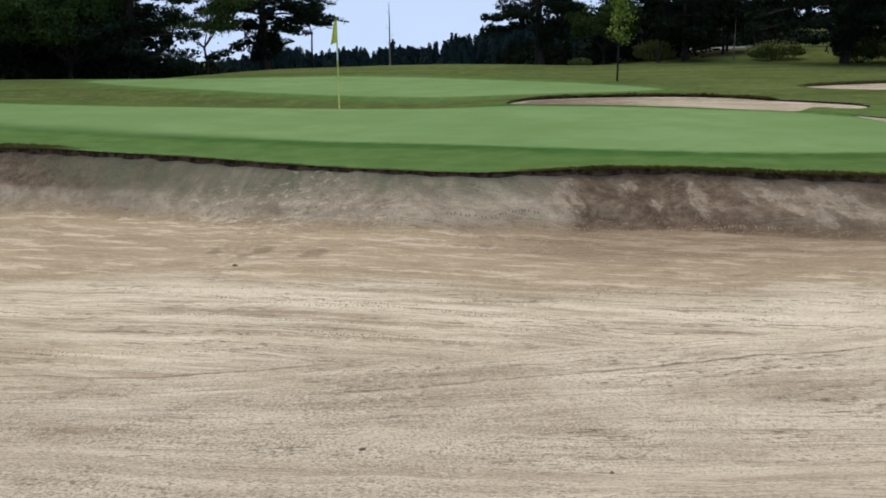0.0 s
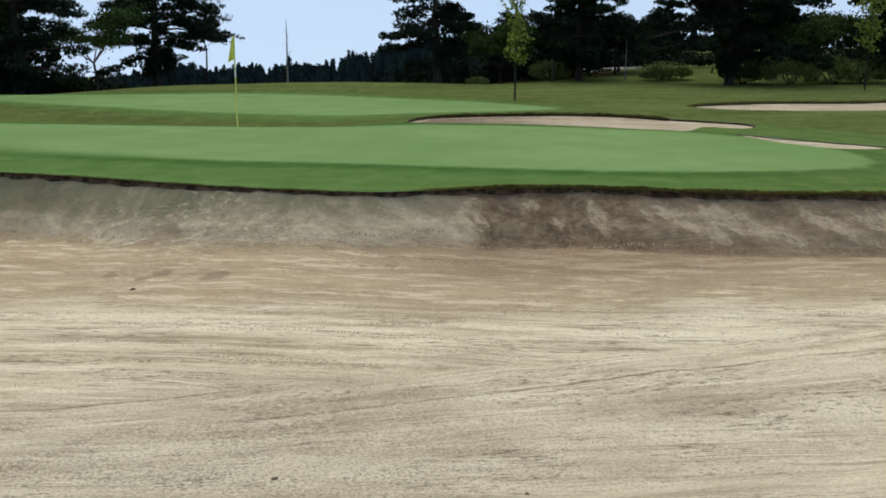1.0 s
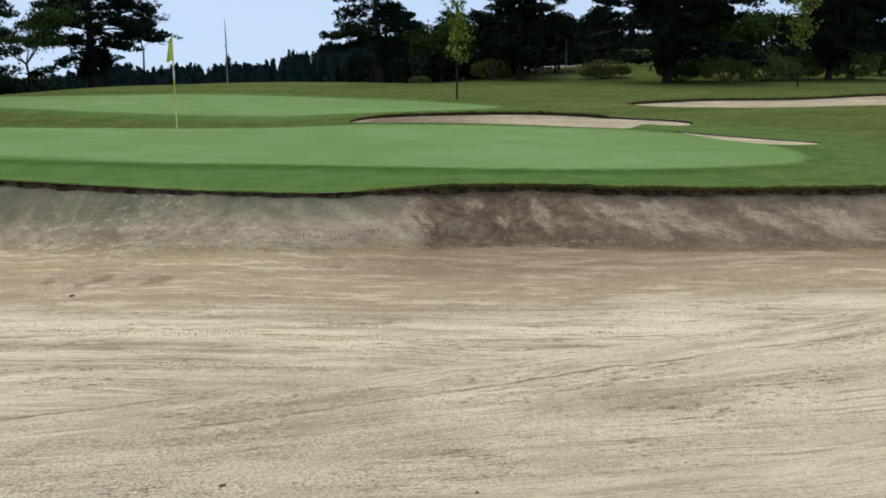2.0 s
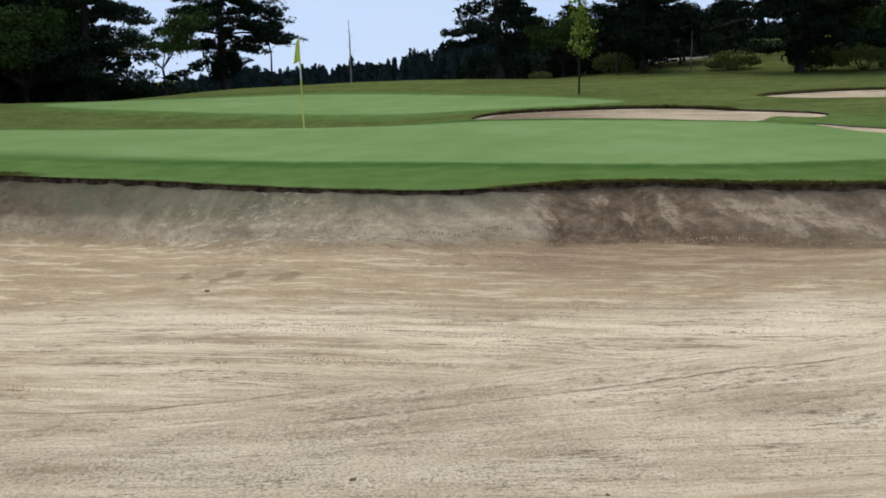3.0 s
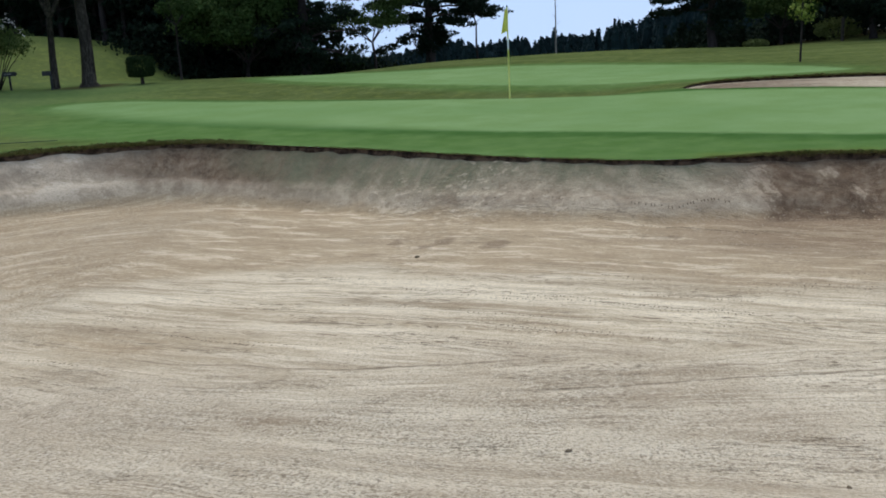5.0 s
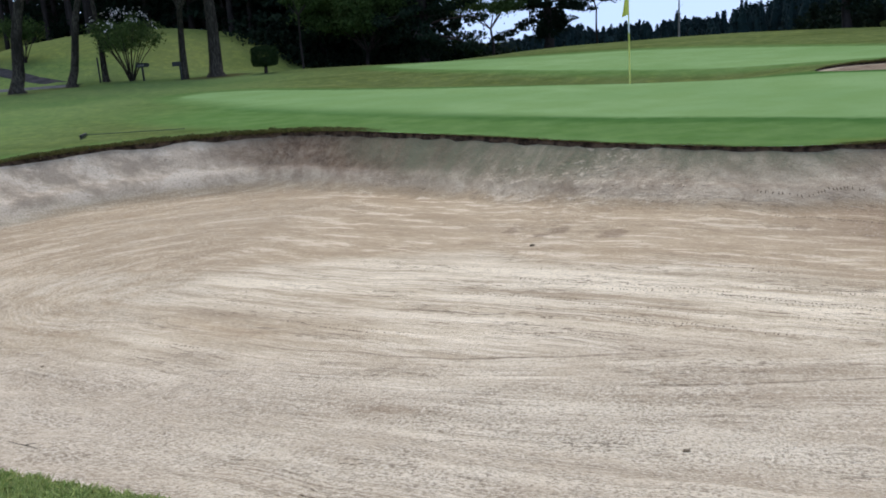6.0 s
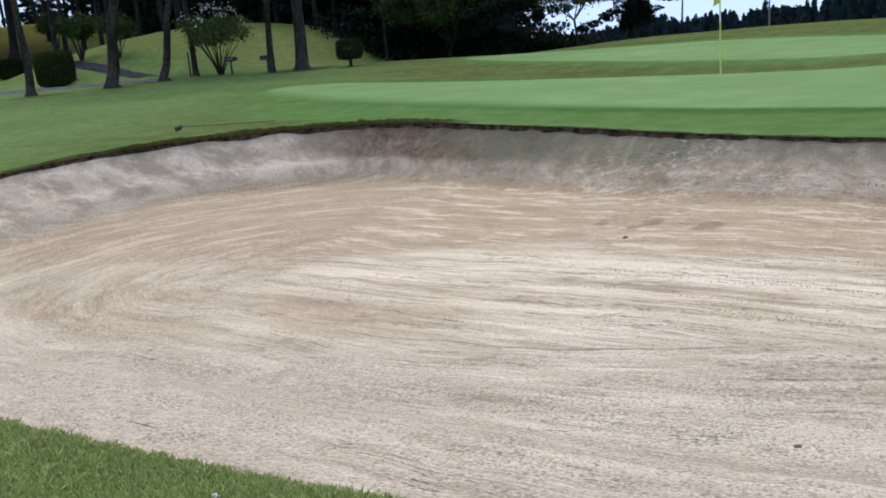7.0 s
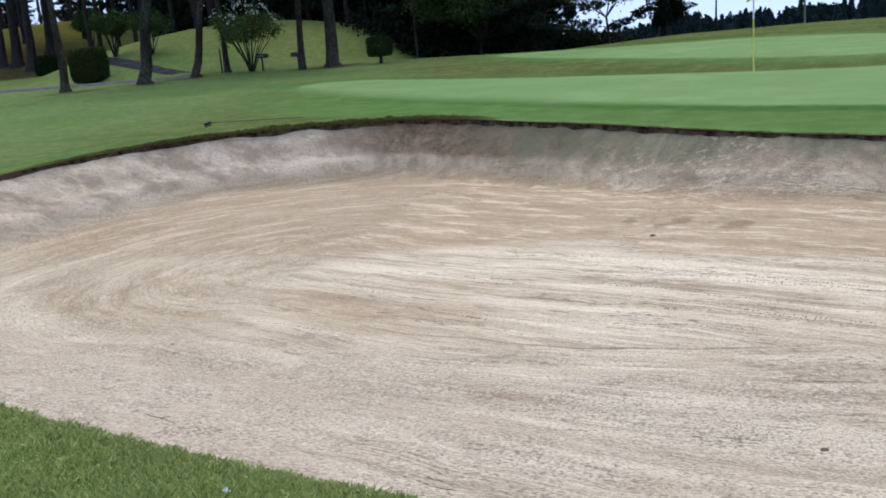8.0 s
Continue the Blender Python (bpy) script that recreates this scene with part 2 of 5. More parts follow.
    face = n.mix(n.math("MULTIPLY", fresh, n.ramp(combed, 0.51, 0.57, 0.0, 0.80)), face, (0.715, 0.605, 0.450))
    face = n.mix(n.math("MULTIPLY", fresh, n.ramp(combed, 0.47, 0.41, 0.0, 0.70)), face, (0.365, 0.295, 0.212))
    c = n.mix(n.ramp(n.math("ADD", far, n.math("MULTIPLY", n.math("SUBTRACT", streaks, 0.5), 0.9)), 0.15, 0.80), c, face)
    streak = on_face(1.1, 1.2, 4.0, 7, 0.66)
    damp = n.attr("damp")
    damp = n.math("MULTIPLY", n.ramp(n.math("ADD", damp, n.math("MULTIPLY", shift, n.math("MULTIPLY", damp, 0.35))), 0.0, 1.0), n.ramp(streak, 0.64, 0.48, 0.82, 0.98))
    c = n.mix(n.math("MULTIPLY", damp, n.ramp(chip, 0.40, 0.66, 1.0, 0.74)), c, n.mix(n.ramp(flake, 0.40, 0.58), (0.080, 0.049, 0.029), (0.150, 0.099, 0.061)))
    moss = n.math("MULTIPLY", n.attr("moss"), n.ramp(drip, 0.34, 0.62, 0.45, 0.92))
    c = n.mix(moss, c, (0.140, 0.146, 0.088))
    scale = on_face(4.6, 4.4, 21.0, 9, 0.74)
    dried = n.ramp(n.math("ADD", n.math("MULTIPLY", n.attr("dry"), 0.75), n.math("MULTIPLY", n.math("SUBTRACT", scale, 0.5), 4.6)), 0.38, 0.85)
    dried = n.math("MULTIPLY", n.math("MULTIPLY", dried, n.ramp(n.attr("dry"), 0.02, 0.45)), 0.62)
    c = n.mix(n.math("MULTIPLY", dried, n.ramp(chip, 0.34, 0.58, 0.45, 0.95)), c, (0.510, 0.412, 0.292))
    # trodden and scuffed sand: pale flecks thrown up, small hollows with shade as dark colour
    churn = n.attr("churn")
    fleck = n.noise(n.scaled(p, (5.5, 8.0, 8.0)), 1.0, 7, 0.66)
    c = n.mix(n.math("MULTIPLY", churn, n.ramp(fleck, 0.54, 0.64, 0.0, 0.60)), c, (0.690, 0.575, 0.415))
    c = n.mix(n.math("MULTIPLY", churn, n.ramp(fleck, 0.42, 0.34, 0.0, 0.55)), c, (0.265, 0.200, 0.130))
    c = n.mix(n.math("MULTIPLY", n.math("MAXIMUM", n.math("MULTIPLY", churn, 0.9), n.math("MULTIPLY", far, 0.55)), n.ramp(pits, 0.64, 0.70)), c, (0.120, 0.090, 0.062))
    scuff = n.ramp(n.math("ADD", n.attr("scuff"), n.math("MULTIPLY", n.math("SUBTRACT", fleck, 0.5), 2.6)), 0.35, 0.85)
    c = n.mix(n.math("MULTIPLY", scuff, 0.72), c, (0.225, 0.160, 0.100))
    c = n.mix(n.ramp(specks, 0.57, 0.67, 0.0, 0.62), c, (0.191, 0.140, 0.089))
    c = n.mix(n.math("MULTIPLY", n.ramp(specks, 0.42, 0.32, 0.0, 0.50), n.math("SUBTRACT", 1.0, far)), c, (0.814, 0.704, 0.532))
    c = n.mix(n.ramp(grain, 0.52, 0.64, 0.0, 0.50), c, (0.231, 0.172, 0.106))
    loose = n.math("MULTIPLY", n.math("MULTIPLY", rough, n.ramp(crust, 0.36, 0.62, 0.45, 1.0)), n.math("SUBTRACT", 1.0, n.math("MULTIPLY", far, 0.8)))
    # lit and shaded sides of the crumbs are put into the colour
    c = n.mix(n.math("MULTIPLY", n.ramp(crumbs, 0.54, 0.60, 0.0, 0.82), loose), c, (0.180, 0.134, 0.088))
    c = n.mix(n.math("MULTIPLY", n.ramp(crumbs, 0.455, 0.40, 0.0, 0.62), loose), c, (0.830, 0.745, 0.580))
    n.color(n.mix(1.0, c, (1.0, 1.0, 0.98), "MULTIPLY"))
    h = n.math("ADD", n.math("MULTIPLY", dashes, n.math("SUBTRACT", 1.3, far)), n.math("MULTIPLY", grain, 0.8))
    h = n.math("ADD", h, n.math("MULTIPLY", specks, 1.1))
    h = n.math("SUBTRACT", h, n.math("MULTIPLY", groove, 0.6))
    h = n.math("SUBTRACT", h, n.math("MULTIPLY", crumbs, n.math("MULTIPLY", loose, 2.0)))
    h = n.math("ADD", h, n.math("MULTIPLY", fleck, n.math("MULTIPLY", churn, 3.0)))
    h = n.math("ADD", h, n.math("MULTIPLY", n.math("ADD", chip, n.math("MULTIPLY", flake, 2.0)), n.math("MULTIPLY", far, 1.2)))
    n.bump(h, 0.8, 0.03)
    return n.m


def make_plain(name, a, b, scale, rough=0.85, spec=0.2, relief=0.3, stretch=(1, 1, 1), metal=0.0, furrow=0.4):
    n = Nodes(name, rough, spec)
    p = n.scaled(n.coord(), stretch)
    f, g = n.noise(p, scale, 4), n.noise(p, scale * 7, 3, 0.7)
    c = n.mix(n.ramp(f, 0.3, 0.7), a, b)
    n.color(n.mix(n.ramp(g, 0.4, 0.4 + 0.14 / furrow, 0, furrow), c, tuple(0.5 * k for k in a)))
    n.bump(g, relief, 0.01)
    n.b.inputs["Metallic"].default_value = metal
    return n.m


def make_leaves(name, a, b):
    """Leaf colour that differs from leaf to leaf and from tree to tree."""
    n = Nodes(name, 0.9, 0.04)
    c = n.mix(n.island(), a, b)
    c = n.mix(n.math("MULTIPLY", n.any_object(), 0.35), c, tuple(0.6 * k for k in a))
    n.color(c)
    return n.m


GRASS, SAND = make_grass(), make_sand()
SOIL = make_plain("dark_turf_soil", (0.020, 0.013, 0.008), (0.125, 0.083, 0.051), 9, 0.95, 0.1, 0.8)
BARK = make_plain("pine_bark", (0.022, 0.018, 0.016), (0.046, 0.038, 0.034), 5, 0.95, 0.1, 0.8, (1, 1, 0.25))
BARK_LAWN = make_plain("grey_pine_bark", (0.030, 0.026, 0.020), (0.088, 0.076, 0.058), 3, 0.95, 0.05, 1.0, (1, 1, 0.25), 0.0, 0.75)
BARK_PALE = make_plain("pale_bark", (0.135, 0.125, 0.105), (0.240, 0.225, 0.190), 6, 0.9, 0.1, 0.6, (1, 1, 0.3))
ASPHALT = make_plain("asphalt", (0.032, 0.033, 0.034), (0.054, 0.055, 0.058), 3, 0.95, 0.0, 0.4)
ASPHALT_WORN = make_plain("worn_grey_asphalt", (0.080, 0.083, 0.086), (0.120, 0.122, 0.124), 3, 0.95, 0.0, 0.4)
ROADWAY = make_plain("pale_concrete_road", (0.15, 0.155, 0.145), (0.21, 0.21, 0.195), 2, 0.9, 0.2, 0.3)
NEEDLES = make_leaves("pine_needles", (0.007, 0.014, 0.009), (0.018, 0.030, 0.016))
# Bluer and paler than the near needles: distance haze put into the colour
NEEDLES_HAZED = make_leaves("haze_tinted_needles", (0.010, 0.022, 0.022), (0.018, 0.034, 0.034))
LEAVES = make_leaves("dark_green_leaves", (0.011, 0.024, 0.008), (0.029, 0.049, 0.016))
LEAVES_DUSK = make_leaves("dusky_maple_leaves", (0.024, 0.040, 0.011), (0.074, 0.092, 0.027))
LEAVES_MID = make_leaves("mid_green_leaves", (0.028, 0.055, 0.014), (0.066, 0.100, 0.030))
LEAVES_BRIGHT = make_leaves("bright_myrtle_leaves", (0.050, 0.085, 0.022), (0.110, 0.150, 0.048))
LEAVES_LIGHT = make_leaves("yellow_green_leaves", (0.130, 0.190, 0.030), (0.300, 0.340, 0.075))
LEAVES_OLIVE = make_leaves("olive_shrub_leaves", (0.095, 0.122, 0.030), (0.230, 0.252, 0.085))
BLADE = make_leaves("grass_blades", (0.206, 0.276, 0.068), (0.520, 0.565, 0.185))
BLADE_RIM = make_leaves("rim_grass_blades", (0.070, 0.090, 0.020), (0.200, 0.175, 0.060))
BLADE_TIP = make_leaves("dry_grass_tips", (0.300, 0.340, 0.105), (0.560, 0.540, 0.215))
BLADE_DEAD = make_leaves("withered_grass_blades", (0.090, 0.090, 0.030), (0.260, 0.220, 0.085))
SCUFF = make_plain("scuffed_tan_sand", (0.330, 0.250, 0.155), (0.420, 0.325, 0.210), 16, 0.95, 0.1, 0.9)
# Dark tone that puts the shade of tine marks into colour; clods share it
DENT = make_plain("dark_clods_and_tine_shade", (0.120, 0.092, 0.060), (0.190, 0.148, 0.096), 20, 0.95, 0.1, 0.5)
PETALS = make_plain("white_petals", (0.72, 0.70, 0.70), (0.85, 0.83, 0.83), 8)
YELLOW = make_plain("yellow_flag_paint", (0.66, 0.62, 0.16), (0.75, 0.72, 0.22), 4, 0.5, 0.4, 0.05)
CLOTH = make_plain("yellow_flag_cloth", (0.60, 0.60, 0.09), (0.74, 0.74, 0.16), 6, 0.8, 0.2, 0.2)
WHITE = make_plain("white_paint", (0.72, 0.74, 0.78), (0.82, 0.83, 0.85), 5, 0.5, 0.4, 0.05)
BLACK = make_plain("dark_paint", (0.012, 0.013, 0.014), (0.028, 0.030, 0.030), 5, 0.6, 0.3, 0.2)
HANDLE = make_plain("dull_green_paint", (0.030, 0.055, 0.026), (0.045, 0.075, 0.035), 5, 0.6)
SIGN_FACE = make_plain("faded_sign_face", (0.10, 0.105, 0.105), (0.17, 0.17, 0.16), 8, 0.7)
CLOD = make_plain("damp_sand_clod", (0.24, 0.180, 0.115), (0.34, 0.27, 0.18), 20, 0.95, 0.1, 0.9)


# ---- mesh helpers ----
def link_mesh(name, verts, faces, material, parent=None, label="", smooth=True):
    me = bpy.data.meshes.new(name)
    me.from_pydata([tuple(v) for v in verts], [], [tuple(f) for f in faces])
    me.materials.append(material)
    if smooth:
        me.polygons.foreach_set("use_smooth", [True] * len(me.polygons))
    me.update()
    ob = new(name, me)
    if parent is not None:
        ob.parent = parent
    if label:
        tagged(ob, label)
    return ob


def link_quads(name, quads, material, parent=None, label=""):
    """One mesh from an array of loose four-cornered leaves, n x 4 x 3."""
    k = len(quads)
    me = bpy.data.meshes.new(name)
    me.vertices.add(4 * k)
    me.vertices.foreach_set("co", np.asarray(quads, np.float32).ravel())
    me.loops.add(4 * k)
    me.loops.foreach_set("vertex_index", np.arange(4 * k, dtype=np.int32))
    me.polygons.add(k)
    me.polygons.foreach_set("loop_start", np.arange(0, 4 * k, 4, dtype=np.int32))
    me.polygons.foreach_set("loop_total", np.full(k, 4, np.int32))
    me.materials.append(material)
    me.update(calc_edges=True)
    me.validate()
    ob = new(name, me)
    if parent is not None:
        ob.parent = parent
    if label:
        tagged(ob, label)
    return ob


def part(name, bm, material, parent, label=""):
    me = bpy.data.meshes.new(name)
    bm.to_mesh(me)
    bm.free()
    me.materials.append(material)
    ob = new(name, me)
    ob.parent = parent
    if label:
        tagged(ob, label)
    return ob


def tube(points, radii, sides=7, verts=None, faces=None):
    """A tapered tube along points, added to the lists."""
    verts, faces = ([] if verts is None else verts), ([] if faces is None else faces)
    pts = [Vector(p) for p in points]
    first = len(verts)
    for i, (p, r) in enumerate(zip(pts, radii)):
        d = (pts[min(i + 1, len(pts) - 1)] - pts[max(i - 1, 0)]).normalized()
        side = d.cross(Vector((0.31, 0.95, 0.07))).normalized()
        other = d.cross(side)
        for k in range(sides):
            a = 2 * math.pi * k / sides
            verts.append(p + r * (math.cos(a) * side + math.sin(a) * other))
    for i in range(len(pts) - 1):
        for k in range(sides):
            a, b = first + i * sides + k, first + i * sides + (k + 1) % sides
            faces.append((a, a + sides, b + sides, b))
    end = first + (len(pts) - 1) * sides
    faces.append(tuple(range(end, end + sides)))
    return verts, faces


def leaf_quads(rng, centres, length, width, up=0.0, spread=1.0):
    """Diamond leaves at the centres, turned every way; up raises their tips."""
    k = len(centres)
    d = rng.normal(size=(k, 3)) * (spread, spread, 1.0)
    d[:, 2] += up
    d /= np.linalg.norm(d, axis=1, keepdims=True)
    s = np.cross(d, rng.normal(size=(k, 3)))
    s /= np.linalg.norm(s, axis=1, keepdims=True) + 1e-9
    ln = length * rng.uniform(0.6, 1.35, (k, 1))
    wd = width * rng.uniform(0.6, 1.35, (k, 1))
    n = np.cross(d, s) * wd * 0.35
    return np.stack([centres - 0.5 * ln * d, centres + wd * s + n, centres + 0.5 * ln * d, centres - wd * s + n], 1)


def thing(name, m, label, category, group="", kind=""):
    ob = new(name)
    ob.matrix_basis = m
    return tagged(ob, label, category, group, kind)


# ---- the lie of the land ----
def smooth(t):
    t = np.clip(t, 0.0, 1.0)
    return t * t * (3 - 2 * t)


def land(x, y):
    """Height of the turf at a place."""
    x, y = np.asarray(x, float), np.asarray(y, float)
    z = 0.30 * smooth((4.0 - y) / 4.5) * smooth((34 - abs(x)) / 12)
    mid = 24.0 - np.where(x < 0, 0.42, 0.22) * x
    z = z - 0.20 * np.exp(-(((y - mid) / 1.5) ** 2)) * smooth((x + 13) / 6) * smooth((4.6 - x) / 3)
    z = z + 0.05 * np.exp(-(((y - 36.0) / 3.0) ** 2 + ((x - 4) / 9.0) ** 2)) + 0.12 * np.exp(-(((y - 40.5) / 2.6) ** 2 + ((x - 4) / 6.0) ** 2))
    z = z + (0.28 * smooth((x - 13.5) / 8) + 0.022 * np.clip(x - 20, 0, 60)) * smooth((y - 39.5) / 7.5) + 0.05 * np.exp(-(((x - 27) / 9) ** 2 + ((y - 34) / 3.5) ** 2))
    z = z + 2.05 * np.clip(1 - ((x + 25.8) / 11.0) ** 2 - ((y - 45) / 10.8) ** 2, 0, 1) ** 1.1
    z = z + 3.2 * np.clip(1 - ((x + 50) / 22.0) ** 2 - ((y - 62) / 18.0) ** 2, 0, 1)
    gap = smooth((x + 18.0 + 0.40 * np.clip(y - 46, 0, 300)) / 2.8) * smooth((16 + 0.25 * np.clip(y - 45, 0, 200) - x) / 8)
    brow = np.maximum(41.0 - 0.5 * np.clip(-2 - x, 0, 8) ** 1.5 - 0.35 * np.clip(x - 6, 0, 12), 35.3)
    z = z - 0.085 * (np.sqrt(np.clip(y - brow, 0, None) ** 2 + 1) - 1) * gap * smooth((220 - y) / 100)
    z = z - 0.060 * np.clip(np.hypot(x, y) - 110, 0, None)
    return z + 0.035 * np.sin(0.42 * x + 0.9) * np.sin(0.37 * y + 0.4) * smooth((y - 22) / 12)


def closed_curve(points, step):
    """A smooth closed line through the points, in even steps."""
    p = np.array(points, float)
    k = len(p)
    out = []
    for i in range(k):
        a, b, c, d = p[i - 1], p[i], p[(i + 1) % k], p[(i + 2) % k]
        for t in np.arange(0, 1, 0.04):
            out.append(0.5 * (2 * b + (c - a) * t + (2 * a - 5 * b + 4 * c - d) * t * t + (3 * b - a - 3 * c + d) * t**3))
    out = np.array(out)
    away = np.linalg.norm(np.roll(out, -1, 0) - out, axis=1)
    along = np.concatenate([[0], np.cumsum(away)])
    at = np.linspace(0, along[-1], max(8, int(along[-1] / step)), endpoint=False)
    ring = np.vstack([out, out[:1]])
    return np.stack([np.interp(at, along, ring[:, i]) for i in (0, 1)], 1)


def inside(ring, pts):
    x, y = pts[:, 0], pts[:, 1]
    hit = np.zeros(len(pts), bool)
    for (x0, y0), (x1, y1) in zip(ring, np.roll(ring, -1, 0)):
        cross = (y0 > y) != (y1 > y)
        hit ^= cross & (x < (x1 - x0) * (y - y0) / (y1 - y0 + 1e-12) + x0)
    return hit


def to_ring(ring, pts):
    """The distance to the ring (within it positive) and the nearest place on it."""
    best, near = np.full(len(pts), 1e9), np.zeros((len(pts), 2))
    for a, b in zip(ring, np.roll(ring, -1, 0)):
        t = np.clip(((pts - a) @ (b - a)) / ((b - a) @ (b - a) + 1e-12), 0, 1)
        q = a + t[:, None] * (b - a)
        d = np.hypot(*(pts - q).T)
        less = d < best
        best[less], near[less] = d[less], q[less]
    return np.where(inside(ring, pts), best, -best), near


def along_ring(ring, near):
    """How far round the ring the given places on it lie."""
    best, run = np.full(len(near), 1e9), np.zeros(len(near))
    gone = 0.0
    for a, b in zip(ring, np.roll(ring, -1, 0)):
        ln = float(np.hypot(*(b - a)))
        t = np.clip(((near - a) @ (b - a)) / (ln * ln + 1e-12), 0, 1)
        d = np.hypot(*(near - a - t[:, None] * (b - a)).T)
        less = d < best
        best[less], run[less] = d[less], gone + ln * t[less]
        gone += ln
    return run


MAIN = closed_curve([(9.4, 10.15), (8.0, 10.45), (6.8, 10.75), (5.9, 11.12), (4.8, 11.60), (3.6, 11.76), (2.6, 11.68), (1.8, 11.72), (0.7, 12.15),
                     (-0.6, 12.85), (-2.0, 13.75), (-3.6, 14.65), (-5.2, 15.5), (-6.6, 15.65), (-7.9, 15.35), (-9.2, 14.7), (-10.1, 13.8), (-10.7, 12.8),
                     (-11.0, 11.8), (-11.2, 10.6), (-11.0, 9.0), (-10.1, 7.0), (-8.6, 5.2), (-6.6, 3.85), (-4.9, 3.2), (-3.8, 2.92), (-3.0, 2.68), (-2.2, 2.48),
                     (-1.3, 2.28), (0.0, 1.95), (2.5, 1.6), (5.0, 1.7), (8.0, 2.3), (11.5, 3.6), (13.6, 5.6), (13.8, 7.8), (12.2, 9.4)], 0.14)
FAR_A = closed_curve([(4.15, 22.55), (5.0, 23.75), (6.7, 24.2), (8.8, 24.05), (10.1, 23.45), (10.95, 22.3), (11.75, 21.45), (12.35, 20.7), (12.3, 19.95), (11.75, 19.4), (11.3, 19.65), (11.0, 19.95), (10.6, 19.6),
                      (10.15, 19.12), (9.6, 19.4), (7.3, 21.05), (5.5, 21.75), (4.7, 21.95)], 0.25)
FAR_B = closed_curve([(10.85, 18.2), (11.3, 17.4), (11.85, 16.5), (12.5, 15.6), (12.5, 15.2), (11.7, 15.2), (11.2, 15.75), (10.85, 16.9)], 0.2)
FAR_C = closed_curve([(13.7, 26.5), (15.4, 27.4), (17.4, 27.8), (19.8, 27.3), (21.5, 27.5), (24.5, 28.2), (28.0, 28.0), (28.6, 25.6), (24.0, 24.2), (19.8, 24.0),
                      (16.8, 24.05), (14.3, 25.0)], 0.35)
GREEN_A = closed_curve([(-12.8, 24.9), (-10.0, 21.8), (-8.0, 20.1), (-5.5, 18.5), (-3.4, 17.25), (-0.4, 15.6), (2.0, 14.7), (3.7, 13.95), (5.5, 13.25),
                        (7.4, 12.75), (9.6, 12.65), (10.8, 13.3), (11.3, 14.9), (11.1, 16.6), (10.1, 18.6), (8.8, 19.6), (7.0, 20.7), (4.6, 21.55), (2.4, 21.9),
                        (0.0, 22.15), (-4.0, 23.1), (-8.1, 24.75), (-11.0, 26.2), (-12.6, 26.2)], 0.45)
GREEN_B = closed_curve([(-9.2, 34.2), (-6.2, 30.4), (-4.0, 28.7), (-0.9, 26.6), (1.5, 25.5), (3.6, 24.95), (5.5, 25.15), (8.0, 25.5), (9.3, 26.1), (8.0, 28.5),
                        (4.5, 32.0), (1.5, 33.7), (-1.3, 34.5), (-5.0, 35.1), (-7.6, 35.3)], 0.5)
BUNKERS = (MAIN, FAR_A, FAR_B, FAR_C)


def cut_mesh(loose, rings):
    """Triangles over the loose points that keep the rings' edges: places and corners."""
    pts, edges = [Vector(p) for p in loose], []
    for ring in rings:
        first = len(pts)
        pts += [Vector(p) for p in ring]
        edges += [(first + i, first + (i + 1) % len(ring)) for i in range(len(ring))]
    v, _, f, *_ = geometry.delaunay_2d_cdt(pts, edges, [], 0, 1e-6)
    return np.array([(p.x, p.y) for p in v]), f


def set_floats(me, values):
    for name, v in values.items():
        a = me.attributes.new(name, "FLOAT", "POINT")
        a.data.foreach_set("value", np.asarray(v, np.float32))


def jittered(rng, x0, x1, y0, y1, step):
    gx, gy = np.meshgrid(np.arange(x0, x1, step), np.arange(y0, y1, step * 0.87))
    gx[1::2] += step / 2
    p = np.stack([gx.ravel(), gy.ravel()], 1)
    return p + rng.uniform(-0.22, 0.22, p.shape) * step


